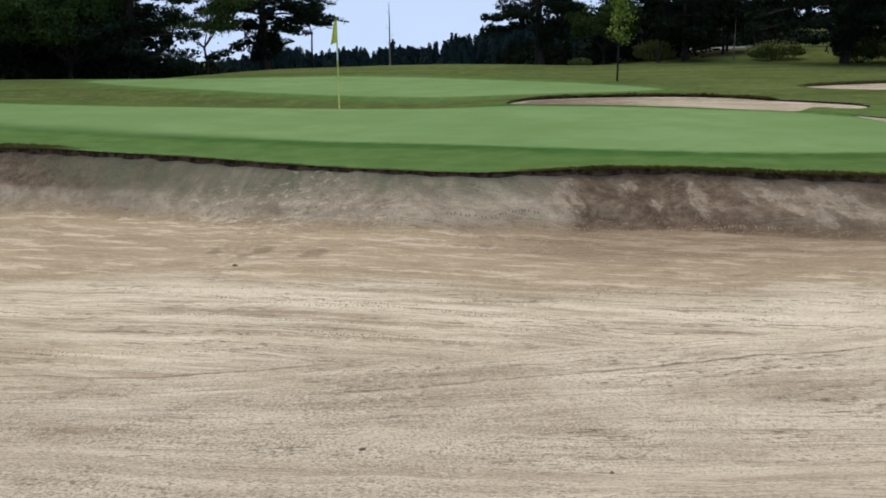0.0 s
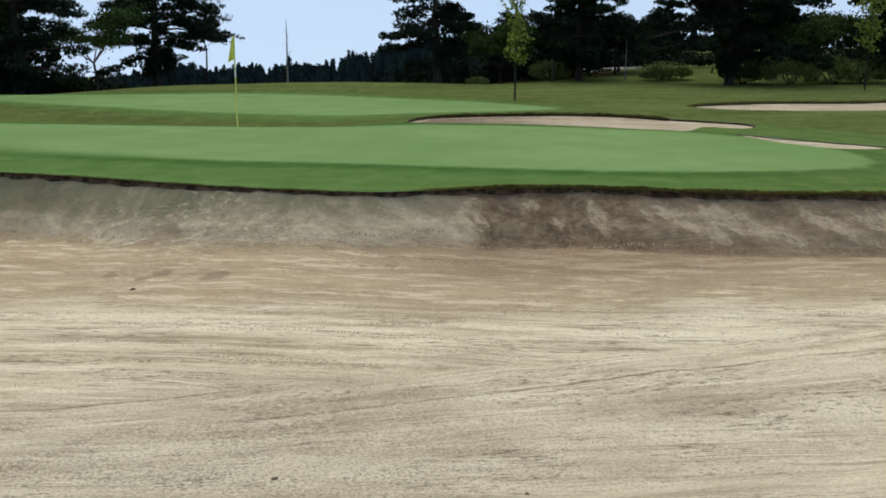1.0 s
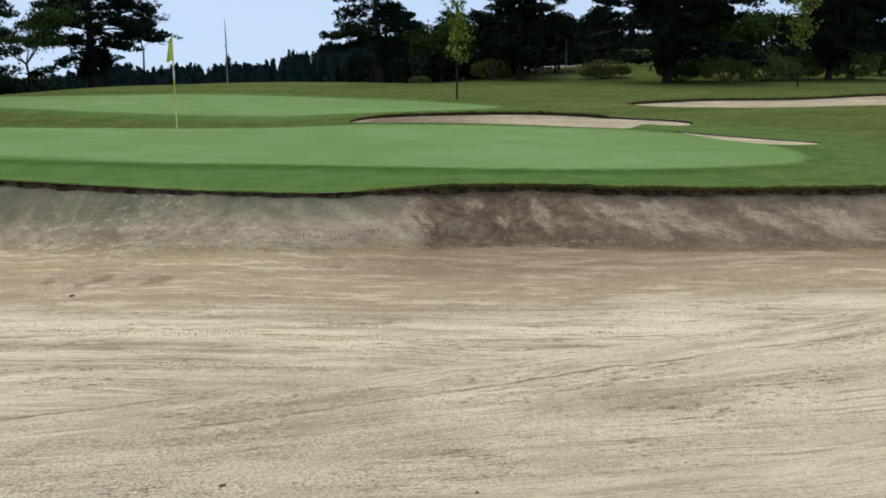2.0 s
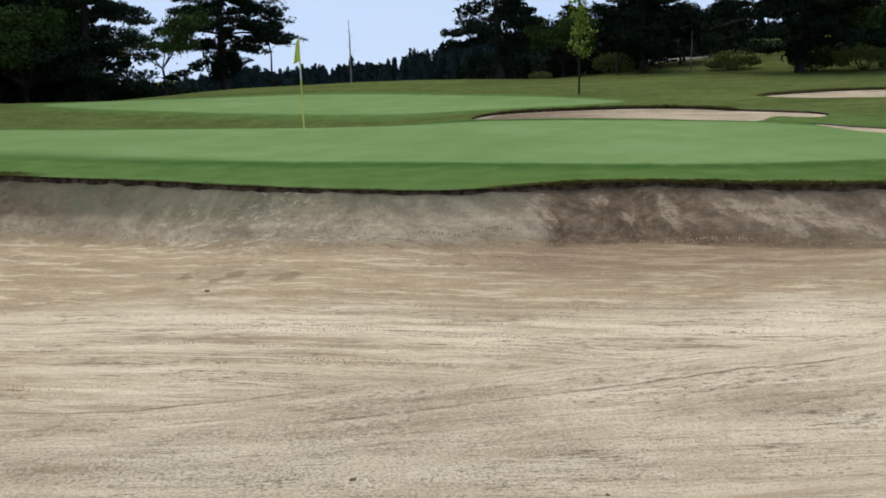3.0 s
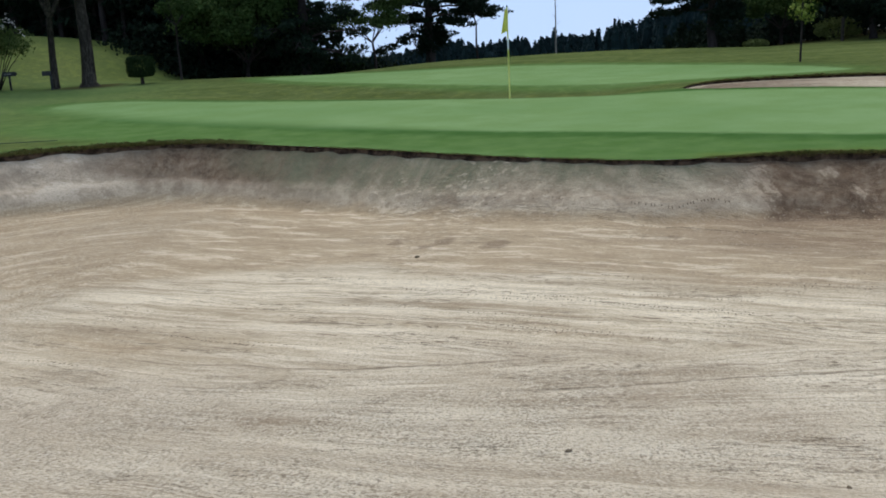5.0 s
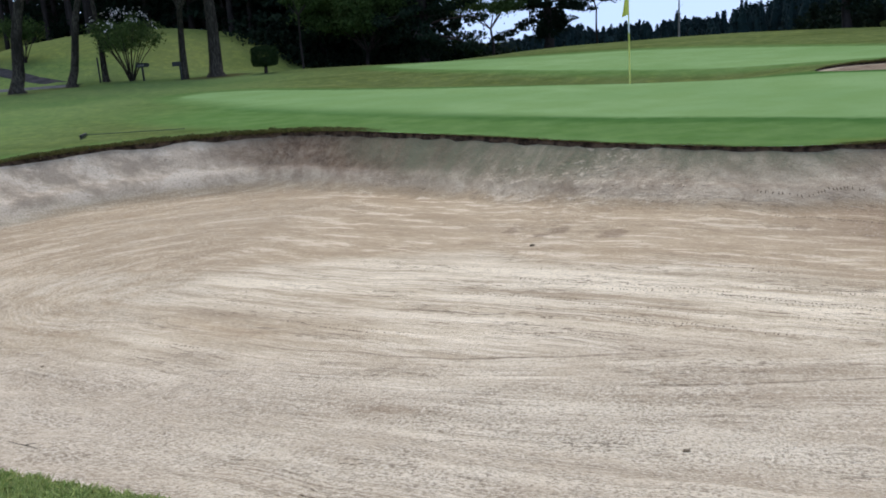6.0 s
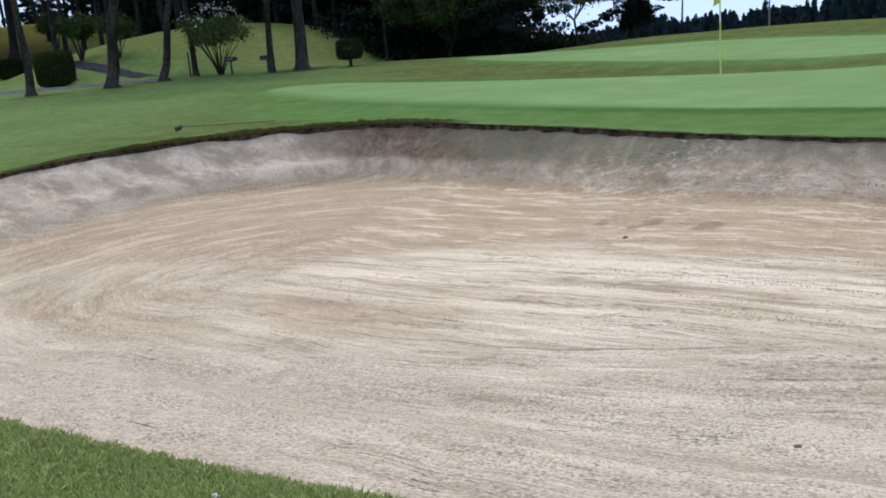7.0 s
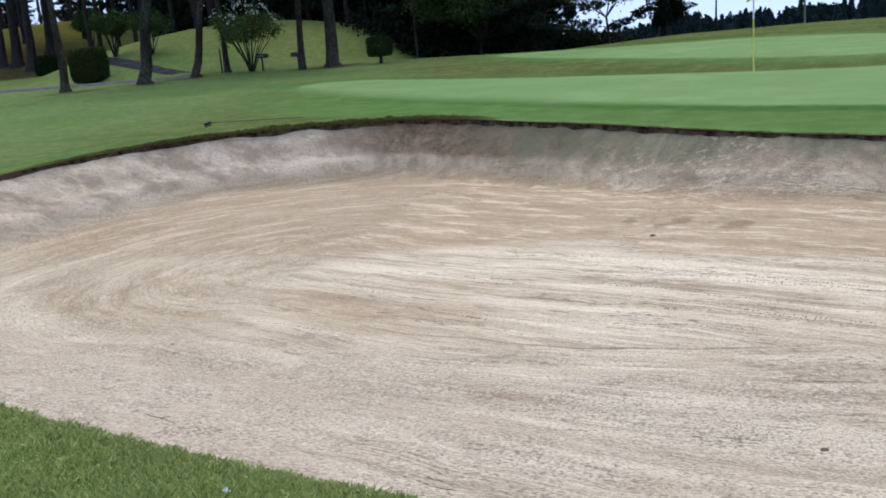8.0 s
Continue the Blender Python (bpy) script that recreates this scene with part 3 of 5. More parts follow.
def make_ground():
    rng = np.random.default_rng(3)
    near = jittered(rng, -16, 18, -3, 38, 0.38)
    mid = jittered(rng, -64, 64, -14, 82, 1.5)
    mid = mid[~((mid[:, 0] > -16.5) & (mid[:, 0] < 18.5) & (mid[:, 1] > -3.5) & (mid[:, 1] < 38.5))]
    rings = [mid, near]
    for r in np.geomspace(115, 2600, 16):
        a = np.linspace(0, 2 * np.pi, 72, endpoint=False)
        rings.append(np.stack([r * np.cos(a), r * np.sin(a)], 1))
    for g in (GREEN_A, GREEN_B):
        d = np.roll(g, -1, 0) - np.roll(g, 1, 0)
        n = np.stack([d[:, 1], -d[:, 0]], 1) / np.linalg.norm(d, axis=1, keepdims=True)
        rings += [g + 0.10 * n, g - 0.10 * n]
    loose = np.vstack(rings)
    for b in BUNKERS:
        box = (loose[:, 0] > b[:, 0].min() - 0.3) & (loose[:, 0] < b[:, 0].max() + 0.3) & (loose[:, 1] > b[:, 1].min() - 0.3) & (loose[:, 1] < b[:, 1].max() + 0.3)
        d = np.full(len(loose), -9.0)
        d[box] = to_ring(b, loose[box])[0]
        loose = loose[d < -0.1]
    p, faces = cut_mesh(loose, BUNKERS)
    mids = np.array([p[list(f)].mean(0) for f in faces])
    keep = np.ones(len(faces), bool)
    for b in BUNKERS:
        keep &= ~inside(b, mids)
    faces = [f for f, k in zip(faces, keep) if k]
    z = land(p[:, 0], p[:, 1])
    ground = link_mesh("ground", np.column_stack([p, z]), faces, GRASS)
    x, y = p.T
    d_a, d_b = to_ring(GREEN_A, p)[0], to_ring(GREEN_B, p)[0]
    soft = 0.24 + 1.5 * smooth((0.5 - x) / 6) * (y < 18.8 - 0.46 * x)
    green = np.maximum(smooth(d_a / soft + 0.5), smooth(d_b / 0.30 + 0.5))
    d_m = to_ring(MAIN, p)[0]
    green = np.maximum(green, 0.42 * smooth((0.34 + d_m) / 0.3) * smooth((x + 8) / 3) * smooth((1.5 - x) / 2) * (y > 8))
    fringe = smooth((3.6 + d_a) / 1.2) * smooth((22.8 - 0.3 * np.minimum(x, 0) - y) / 1.0) * smooth((x + 14) / 5)
    fringe = np.maximum(fringe, 0.75 * smooth((1.3 + np.maximum(d_a, d_b)) / 0.8))
    fringe = np.maximum(fringe, 0.35 * smooth((3.2 - y) / 1.0)) * (1 - 0.55 * smooth((x - 6) / 4))
    fringe = np.maximum(fringe, 0.9 * smooth((1.1 + d_m) / 0.8) * smooth((y - 5) / 3))
    light = smooth((-8.0 - x) / 8) * smooth((37 - y) / 6) + smooth((-12.0 - x) / 4) * smooth((y - 30) / 4)
    light = np.maximum(light, 0.5 * smooth((2.2 + d_a) / 1.5) * smooth((x - 8) / 3))
    light = np.maximum(light, 0.35 * smooth((4.0 - y) / 1.5))
    light = np.maximum(light, 0.15 * smooth((x - 15) / 4) * smooth((y - 37) / 4))
    dry = 0.75 * smooth((-38 - x) / 6) * smooth((y - 40) / 6)
    dry = np.maximum(dry, 0.22 * smooth((y - 36) / 3) * smooth((-14 - x) / 3))
    dry = np.maximum(dry, 0.30 * smooth((0.42 + d_m) / 0.3) * smooth((y - 7) / 2) * np.maximum(smooth((x - 2.2) / 0.8), smooth((-4.5 - x) / 1.0)))
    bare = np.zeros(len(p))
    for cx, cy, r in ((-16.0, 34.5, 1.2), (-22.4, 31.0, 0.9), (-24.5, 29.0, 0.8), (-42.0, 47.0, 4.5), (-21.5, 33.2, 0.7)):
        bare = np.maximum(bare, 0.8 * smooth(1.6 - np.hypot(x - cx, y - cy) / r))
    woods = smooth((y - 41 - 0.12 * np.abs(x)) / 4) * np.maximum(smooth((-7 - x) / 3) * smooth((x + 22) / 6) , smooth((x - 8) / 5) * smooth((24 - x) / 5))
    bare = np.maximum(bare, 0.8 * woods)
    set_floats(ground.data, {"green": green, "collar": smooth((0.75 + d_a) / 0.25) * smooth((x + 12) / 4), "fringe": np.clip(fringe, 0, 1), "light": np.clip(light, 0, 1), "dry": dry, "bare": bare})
    return tagged(ground, "mown golf green and fringe with rough grass around", "ground", kind="structure")


def sand_height(ring, p, deep, depth=0.085):
    d, near = to_ring(ring, p)
    lip = land(near[:, 0], near[:, 1]) - ((0.064 + 0.026 * (smooth((near[:, 0] - 2) / 1.5) + smooth((1.0 - near[:, 0]) / 4))) * (1 + 0.12 * np.sin(3.1 * near[:, 0] + 2.3 * near[:, 1]) + 0.16 * np.sin(7.7 * near[:, 0] - 5.1 * near[:, 1])) if deep else depth)
    if deep:
        floor = -0.50 - 0.32 * smooth((p[:, 1] - 3.5) / 6.5) * (1 - 0.55 * smooth((p[:, 0] + 3.5) / 5)) - 0.12 * smooth(-p[:, 0] / 8)
        wide = 2.2 - 1.2 * smooth((near[:, 1] - 3.0) / 5.0)
    else:
        floor = land(p[:, 0], p[:, 1]) - depth - 0.015
        wide = np.full(len(p), 0.9)
    s = np.clip(d / wide, 0, 1)
    fall = 1 - np.where(s < 0.5, 1.1 * s, 0.55 + 0.45 * smooth((s - 0.5) / 0.5))
    return floor + (lip - floor) * np.clip(fall, 0, 1), s


def make_bunker(name, ring, step, label, deep=False, depth=0.085):
    rng = np.random.default_rng(5)
    lo, hi = ring.min(0), ring.max(0)
    loose = jittered(rng, lo[0], hi[0], lo[1], hi[1], step)
    if deep:
        # a finer net on the far face and its foot
        fine = jittered(rng, lo[0], hi[0], 8.6, hi[1], 0.075)
        d_fine, d_loose = to_ring(ring, fine)[0], to_ring(ring, loose)[0]
        loose = np.vstack([loose[(loose[:, 1] < 8.6) | (d_loose > 1.35)], fine[d_fine < 1.35]])
    loose = loose[to_ring(ring, loose)[0] > 0.06]
    p, faces = cut_mesh(loose, [ring])
    mids = np.array([p[list(f)].mean(0) for f in faces])
    faces = [f for f, k in zip(faces, inside(ring, mids)) if k]
    z, s = sand_height(ring, p, deep, depth)
    dist = to_ring(ring, p)[0]
    run = along_ring(np.roll(ring, -len(ring) * 7 // 8, 0), to_ring(ring, p)[1])
    uneven = np.array([noise.noise((a * 1.3, b * 1.3, 0.0)) + 0.5 * noise.noise((a * 4.0, b * 4.0, 3.0)) for a, b in p])
    nibbled = np.array([noise.noise((a * 5.0, b * 5.0, 1.0)) + 0.8 * noise.noise((a * 13.0, b * 13.0, 2.0)) for a, b in p])
    trod = np.zeros(len(p))
    if deep:
        for ax, ay, bx, by, r in ((-0.35, 12.45, -0.75, 11.0, 0.55), (-0.75, 11.0, -1.15, 10.2, 0.50), (-1.9, 12.75, -1.0, 12.0, 0.45), (0.4, 11.55, 0.75, 11.35, 0.30)):
            t = np.clip(((p[:, 0] - ax) * (bx - ax) + (p[:, 1] - ay) * (by - ay)) / ((bx - ax) ** 2 + (by - ay) ** 2), 0, 1)
            trod = np.maximum(trod, smooth(1.5 - np.hypot(p[:, 0] - ax - t * (bx - ax), p[:, 1] - ay - t * (by - ay)) / r))
        pocked = np.array([noise.noise((a * 6.5, b * 6.5, 9.0)) for a, b in p])
        flaky = np.array([noise.noise((a * 2.6, b * 2.6, 5.0)) + 0.6 * noise.noise((a * 8.0, b * 8.0, 8.0)) for a, b in p])
        z = z + 0.022 * pocked * trod + 0.020 * flaky * smooth((1.0 - s) / 0.3) * smooth(s * 5) * smooth((p[:, 1] - 6.0) / 3.0)
    z = z + 0.022 * uneven * smooth(s * 3) + ((0.014 * uneven + 0.017 * nibbled) * (1 - smooth(s * 4)) if deep else 0.0)
    sand = link_mesh(name, np.column_stack([p, z]), faces, SAND)
    x, y = p.T
    tip = np.array([-5.0, 8.7])
    t = np.clip(x - tip[0], 0, None)
    axis = tip[1] - 0.42 * t + 0.015 * np.clip(t - 5.0, 0, 8.0) ** 2
    span = np.where(x > tip[0], y - axis, np.hypot(x - tip[0], y - tip[1]))
    turn = np.abs(np.arctan2(y - tip[1], x - tip[0]))
    u = np.where(x > tip[0], x, tip[0] - (turn - np.pi / 2) * 2.0)
    w = np.where(x > tip[0], np.sign(span) * smooth(np.abs(span) / 0.5), (y - tip[1]) / np.maximum(np.hypot(x - tip[0], y - tip[1]), 0.05)) * 1.5
    off = np.abs(span) + 0.05 * np.array([noise.noise((a * 0.25, b * 0.25, 7.0)) for a, b in p])
    face = smooth((1.0 - s) / 0.42) * (smooth((y - 6.0) / 3.0) if deep else 0.55 * smooth((y - y.mean()) / 0.8))
    damp = smooth((x - 3.05) / 0.30) * (0.72 + 0.28 * smooth((6.0 - x) / 1.0)) * smooth((14.0 - x) / 6.0) * smooth((1.25 - dist) / 0.2) * smooth((y - 8) / 1.0)
    damp = np.maximum(damp, 0.9 * smooth(1.5 - np.hypot((x - 5.42) / 0.16, (s - 0.42) / 0.38)) * (y > 8))
    damp = np.maximum(damp, 0.95 * face * smooth(1.7 - np.hypot((x + 4.8) / 2.1, (s - 0.20) / 0.34)) * (y > 8))
    moss = face * smooth((x + 4.6) / 1.2) * smooth((3.4 - x) / 1.0) * smooth((0.62 - s + 0.25 * smooth((0.5 - x) / 2)) / 0.55)
    moss = np.maximum(moss, 0.75 * face * smooth(1.5 - np.hypot((x + 3.3) / 1.6, (s - 0.15) / 0.35)))
    dry = np.zeros(len(p))
    for cx, deep_at, r, tall, slant in ((3.34, 0.24, 0.15, 0.16, 0.0), (3.24, 0.52, 0.20, 0.26, 0.0), (5.05, 0.50, 0.17, 0.20, 0.1), (5.00, 0.30, 0.07, 0.20, 0.0), (5.62, 0.30, 0.05, 0.16, 0.3),
                                    (6.15, 0.45, 0.22, 0.30, 0.9), (6.75, 0.42, 0.30, 0.32, 0.9), (7.15, 0.62, 0.20, 0.20, 0.9), (7.95, 0.45, 0.20, 0.28, 0.9), (8.8, 0.5, 0.4, 0.3, 0.6), (4.15, 0.22, 0.12, 0.10, 0.2), (4.45, 0.55, 0.07, 0.12, 0.0)):
        dry = np.maximum(dry, smooth(1.7 - np.hypot((x - cx - slant * (s - deep_at)) / r, (s - deep_at) / tall)) * (y > 8))
    damp = damp * (1 - 0.25 * dry)
    umber = 0.95 * smooth((x - 1.0) / 2.4) * smooth((y - 8.4 + 0.12 * (x - 3)) / 1.2) * (1 - face) * deep * (1 - 0.25 * smooth((x - 5.0) / 1.5))
    for cx, cy, rx, ry in ((0.15, 5.83, 0.30, 0.12), (0.9, 5.09, 0.30, 0.16), (1.68, 4.58, 0.45, 0.16), (3.2, 4.87, 0.50, 0.16), (-1.57, 4.72, 0.40, 0.18), (-0.46, 3.15, 0.20, 0.16), (4.26, 7.44, 0.45, 0.30), (2.3, 3.9, 0.5, 0.12)):
        umber = np.maximum(umber, 0.48 * deep * np.exp(-(((x - cx) / rx) ** 2 + ((y - cy + 0.1 * (x - cx)) / ry) ** 2)))
    scuff = np.zeros(len(p))
    for cx, cy, r in ((-0.14, 10.05, 0.17), (0.10, 9.93, 0.06), (-0.80, 10.42, 0.16), (-1.02, 10.28, 0.12), (-1.45, 10.6, 0.10), (1.95, 10.0, 0.10)):
        scuff = np.maximum(scuff, deep * smooth(1.6 - np.hypot((x - cx) / r, (y - cy) / (1.2 * r))))
    bound = np.interp(x, [-6, -4.6, -3.5, -2.4, -1.5, -1.05, -0.16, 1.0, 2.06, 3.4, 4.3, 4.6, 5.5, 12], [9.4, 9.5, 9.8, 9.6, 9.5, 8.95, 8.6, 8.35, 7.7, 7.4, 7.4, 7.75, 7.4, 6.6])
    tan = smooth((y - bound + 0.9) / 1.8) * (1 - face) * smooth((x + 12) / 4)
    second = smooth((np.interp(x, [-9, -5.5, -3.5, -2.2, -1.3, 0.2, 3.5, 6, 12], [3.2, 4.2, 5.2, 5.8, 5.76, 5.78, 6.05, 6.4, 7.2]) - y) / 0.12 + 0.5)
    pale = smooth((x - tip[0] + 0.2) / 0.7) * smooth((y - bound + 2.6) / 1.6) * smooth((bound + 0.5 - y) / 1.2)
    ring_off = np.hypot(x - tip[0], y - tip[1])
    tan = np.maximum(tan, 0.45 * smooth((3.6 - ring_off) / 1.2) * smooth((tip[0] + 0.8 - x) / 1.0) * (1 - face))
    tan = tan * (1 - 0.75 * pale)
    tan = np.maximum(tan, 0.52 * smooth((-span - 0.55) / 0.5) * smooth((2.3 + span) / 0.7) * smooth((x - tip[0] + 0.9) / 0.8) * smooth((-1.6 - x) / 1.8) * (1 - face))
    if not deep:
        pale = 0 * pale + 0.7
        # far bunkers: a darker tone inside the edge, strongest at the left end
        damp, moss, tan, dry, second, scuff = (0.40 + 0.5 * smooth((9.0 - x) / 4.0)) * smooth((s - 0.05) / 0.2), 0 * moss, 0 * tan, 0 * dry, 0 * second, 0 * dry
    bend = sum(np.interp(x + k, [-11, -6, -3, -1.3, 0.2, 3.5, 6, 14], [9.0, 7.2, 6.2, 5.76, 5.74, 6.02, 6.25, 7.3]) for k in (-0.8, -0.4, 0, 0.4, 0.8)) / 5
    set_floats(sand.data, {"rake_v2": y - bend + 0.22 * (np.clip(x, -2, 7) - 0.5) * smooth((6.2 - y) / 3.0), "rake_u": u, "rake_v": off, "rake_w": w, "second": second, "ashen": deep * np.maximum(smooth((-0.5 - x) / 3.0) * smooth((6.0 - y) / 2.5), 0.65 * smooth((7.0 - y) / 2.5)), "loose": deep * smooth((6.5 - 0.10 * (x + 5.0) + 0.5 * uneven - y) / 1.1) * smooth((-1.4 - x) / 1.8), "fresh": face * smooth((-6.0 - x) / 2.0) * deep, "track_a": y - np.interp(x, [-4.5, -2.96, -2.45, -1.31, -0.39, 0.2, 1.2], [6.8, 6.22, 6.06, 5.77, 5.72, 5.80, 6.05]), "track_b": y - np.interp(x, [-1.0, 0.18, 0.65, 1.47, 2.32, 3.47, 4.46, 5.72, 9.0], [5.16, 5.17, 5.19, 5.27, 5.37, 5.53, 5.65, 5.79, 6.4]), "dry": dry, "umber": umber, "curl": smooth((tip[0] + 1.5 - x) / 2.5), "churn": trod, "scuff": scuff, "run": run + 0.12 * uneven, "down": s, "pale": pale, "near": np.maximum(smooth((6.6 - y) / 2.4), 0.85 * smooth((-3.8 - x) / 1.6)) * deep * (1 - 0.65 * smooth((x - 0.3) / 2.5)), "face": face, "damp": damp, "moss": moss, "tan": tan})
    tagged(sand, label, "sand bunker", kind="structure")
    # the cut edge of the turf, a rough band of dark soil under the grass
    v, f = [], []
    d = np.roll(ring, -1, 0) - np.roll(ring, 1, 0)
    n = np.stack([d[:, 1], -d[:, 0]], 1) / np.linalg.norm(d, axis=1, keepdims=True)
    if inside(ring, ring[:1] + 0.05 * n[:1])[0]:
        n = -n
    k = len(ring)
    for (a, b), (i, j) in zip(ring, n):
        top = float(land(a, b))
        g = 0.66 if deep else 8 * depth
        w = [rng.uniform(0.0, 0.025) for _ in range(3)]
        v += [(a, b, top - 0.001), (a + (0.015 + w[0]) * i, b + (0.015 + w[0]) * j, top - 0.05 * g), (a + w[1] * i, b + w[1] * j, top - 0.09 * g), (a + 0.01 * i, b + 0.01 * j, top - (0.38 if deep else 0.22) * g)]
    for i in range(k):
        for r in range(3):
            a, b = 4 * i + r, 4 * ((i + 1) % k) + r
            f.append((a, a + 1, b + 1, b))
    edge = link_mesh("turf_edge", v, f, SOIL, smooth=False)
    tagged(edge, "dark cut soil edge under the turf around the sand", "turf edge", kind="structure")
    return sand


# ---- plants ----
def grow_pine(rng, height, spread, low, trunk_r, lean=(0.0, 0.0), pads=170, tufts=46, tuft=(0.26, 0.035), flat=0.13, bend=0.25, limbs=None, sway=0.0):
    """Trunk with limbs (verts, faces) and needle tufts (quads) of a pine whose crown is made of flat pads."""
    verts, faces, quads = [], [], []
    n = 16 if sway else 9
    wob = [(rng.normal() * bend * 0.4, rng.normal() * bend * 0.4) for _ in range(n + 1)]
    line = []
    for i in range(n + 1):
        t = i / n
        z = t * height
        curve = sway * (math.sin(1.15 * z + 9 * sway) - math.sin(9 * sway)) * min(1.0, z)
        line.append(Vector((lean[0] * z + wob[i][0] * t + curve, lean[1] * z + wob[i][1] * t, z)))
    radii = [trunk_r * (1.0 - 0.86 * (i / n) ** 0.9) for i in range(n + 1)]
    base = [line[0] + Vector((0, 0, h)) for h in (-0.15, 0.04, 0.16)] + line[1:]
    tube(base, [trunk_r * (1.75 if sway else 1.3), trunk_r * (1.45 if sway else 1.15), trunk_r * 1.06] + radii[1:], 9, verts, faces)

    def on_trunk(z):
        i = min(int(z / height * n), n - 1)
        return line[i].lerp(line[i + 1], z / height * n - i)

    limbs = limbs or max(12, pads // 5)
    for k in range(limbs):
        t = ((k + rng.uniform(0, 0.9)) / limbs) ** 0.9
        z = low + (height - low) * t * 0.97
        reach = spread * (1 - t) ** 0.62 * rng.uniform(0.55, 1.08) + 0.25
        a = k * 2.399 + rng.uniform(-0.5, 0.5)
        p0 = on_trunk(z)
        out = Vector((math.cos(a), math.sin(a), 0))
        rise = rng.uniform(-0.15, 0.36)
        pts = [p0 + out * reach * s + Vector((rng.normal() * 0.06, rng.normal() * 0.06, rise * reach * s + 0.06 * reach * math.sin(s * 5.0 + k))) for s in (0, 0.35, 0.7, 1.0)]
        tube(pts, [trunk_r * 0.28 * (1 - 0.6 * t) * q for q in (1, 0.7, 0.45, 0.2)], 5, verts, faces)
        m = max(2, round(pads / limbs * (0.5 + reach / spread)))
        for j in range(m):
            s = rng.uniform(0.30, 1.05)
            c = np.array(p0 + out * reach * s) + np.array((0, 0, rise * reach * s + 0.10))
            c = c + np.array((rng.normal() * 0.22, rng.normal() * 0.22, rng.normal() * 0.08)) * (0.5 + reach * 0.35)
            r = rng.uniform(0.34, 0.66) * (0.7 + 0.14 * spread)
            ang, rad = rng.uniform(0, 2 * np.pi, tufts), r * np.sqrt(rng.uniform(0, 1, tufts))
            lift = rng.uniform(-1, 1, tufts) * (flat * r + 0.05) * (1.15 - rad / r)
            tilt = rng.normal(size=2) * 0.22
            offs = np.column_stack([rad * np.cos(ang), rad * np.sin(ang), lift + tilt[0] * rad * np.cos(ang) + tilt[1] * rad * np.sin(ang)])
            quads.append(leaf_quads(rng, c + offs, tuft[0], tuft[1], 0.5))
    return verts, faces, np.concatenate(quads)


def grow_tiered_pine(rng, height, spread, low, trunk_r, lean=(0.0, 0.0), tiers=9, per_tier=5, puffs=7, needles=85, open_side=0.0, skirt=0):
    """A pine whose limbs stand in tiers: drooping limbs that carry flat, dense plates of needles, with sky between the tiers."""
    verts, faces, quads = [], [], []
    n = 10
    line = [Vector((lean[0] * height * k / n + rng.normal() * 0.05, lean[1] * height * k / n + rng.normal() * 0.05, height * k / n)) for k in range(n + 1)]
    radii = [trunk_r * (1.0 - 0.85 * (k / n) ** 0.9) for k in range(n + 1)]
    tube([line[0] + Vector((0, 0, h)) for h in (-0.15, 0.04, 0.2)] + line[1:], [trunk_r * 1.4, trunk_r * 1.2, trunk_r * 1.05] + radii[1:], 10, verts, faces)

    def on_trunk(z):
        k = min(int(z / height * n), n - 1)
        return line[k].lerp(line[k + 1], z / height * n - k)

    for tier in range(tiers):
        t = tier / tiers
        z0 = low + (height - low) * t**0.95
        turn = rng.uniform(0, 2 * math.pi)
        for k in range(per_tier):
            a = turn + 2 * math.pi * k / per_tier + rng.normal() * 0.35
            z = z0 + rng.normal() * 0.26
            reach = spread * (0.45 + 0.55 * math.sin(math.pi * min(1.0, 0.30 + 0.62 * t)) ** 0.8) * (1 - t) ** 0.35 * rng.uniform(0.50, 1.10) * (1 - open_side * max(0.0, math.cos(a)))
            p0 = on_trunk(min(max(z, 0.1), height * 0.98))
            out = Vector((math.cos(a), math.sin(a), 0))
            side = Vector((-out.y, out.x, 0))
            rise, sag = rng.uniform(0.05, 0.34), rng.uniform(0.22, 0.55)

            def at(q):
                return p0 + out * reach * q + Vector((0, 0, reach * (rise * q - sag * q * q + 0.10 * q**4)))

            tube([at(q) for q in (0, 0.3, 0.6, 0.85, 1.0)], [trunk_r * 0.27 * (1 - 0.5 * t) * q for q in (1, 0.75, 0.5, 0.32, 0.15)], 5, verts, faces)
            for j in range(puffs):
                q = 0.28 + 0.74 * (j + rng.uniform(0, 0.9)) / puffs
                off = side * rng.normal() * 0.26 * reach * (1.1 - 0.5 * q)
                c = at(q) + off + Vector((0, 0, 0.05 + rng.normal() * 0.07))
                if off.length > 0.3:
                    tube([at(q * 0.85), at(q * 0.85).lerp(c, 0.6), c], [0.028, 0.02, 0.008], 4, verts, faces)
                rx, rz = rng.uniform(0.28, 0.60), rng.uniform(0.12, 0.26)
                d = rng.normal(size=(needles, 3))
                d /= np.linalg.norm(d, axis=1, keepdims=True)
                d *= rng.uniform(0.25, 1.0, (needles, 1)) ** 0.5
                quads.append(leaf_quads(rng, np.array(c) + d * (rx, rx, rz), 0.22, 0.045, 0.5))
    for k in range(skirt):
        a, z = rng.uniform(0, 2 * math.pi), low * rng.uniform(0.45, 1.0)
        c = np.array(on_trunk(z)) + np.array((math.cos(a) * 0.55, math.sin(a) * 0.55, -0.1)) * rng.uniform(0.6, 1.4)
        d = rng.normal(size=(120, 3)) * (0.22, 0.22, 0.16)
        quads.append(leaf_quads(rng, c + d, 0.22, 0.045, 0.2))
    return verts, faces, np.concatenate(quads)


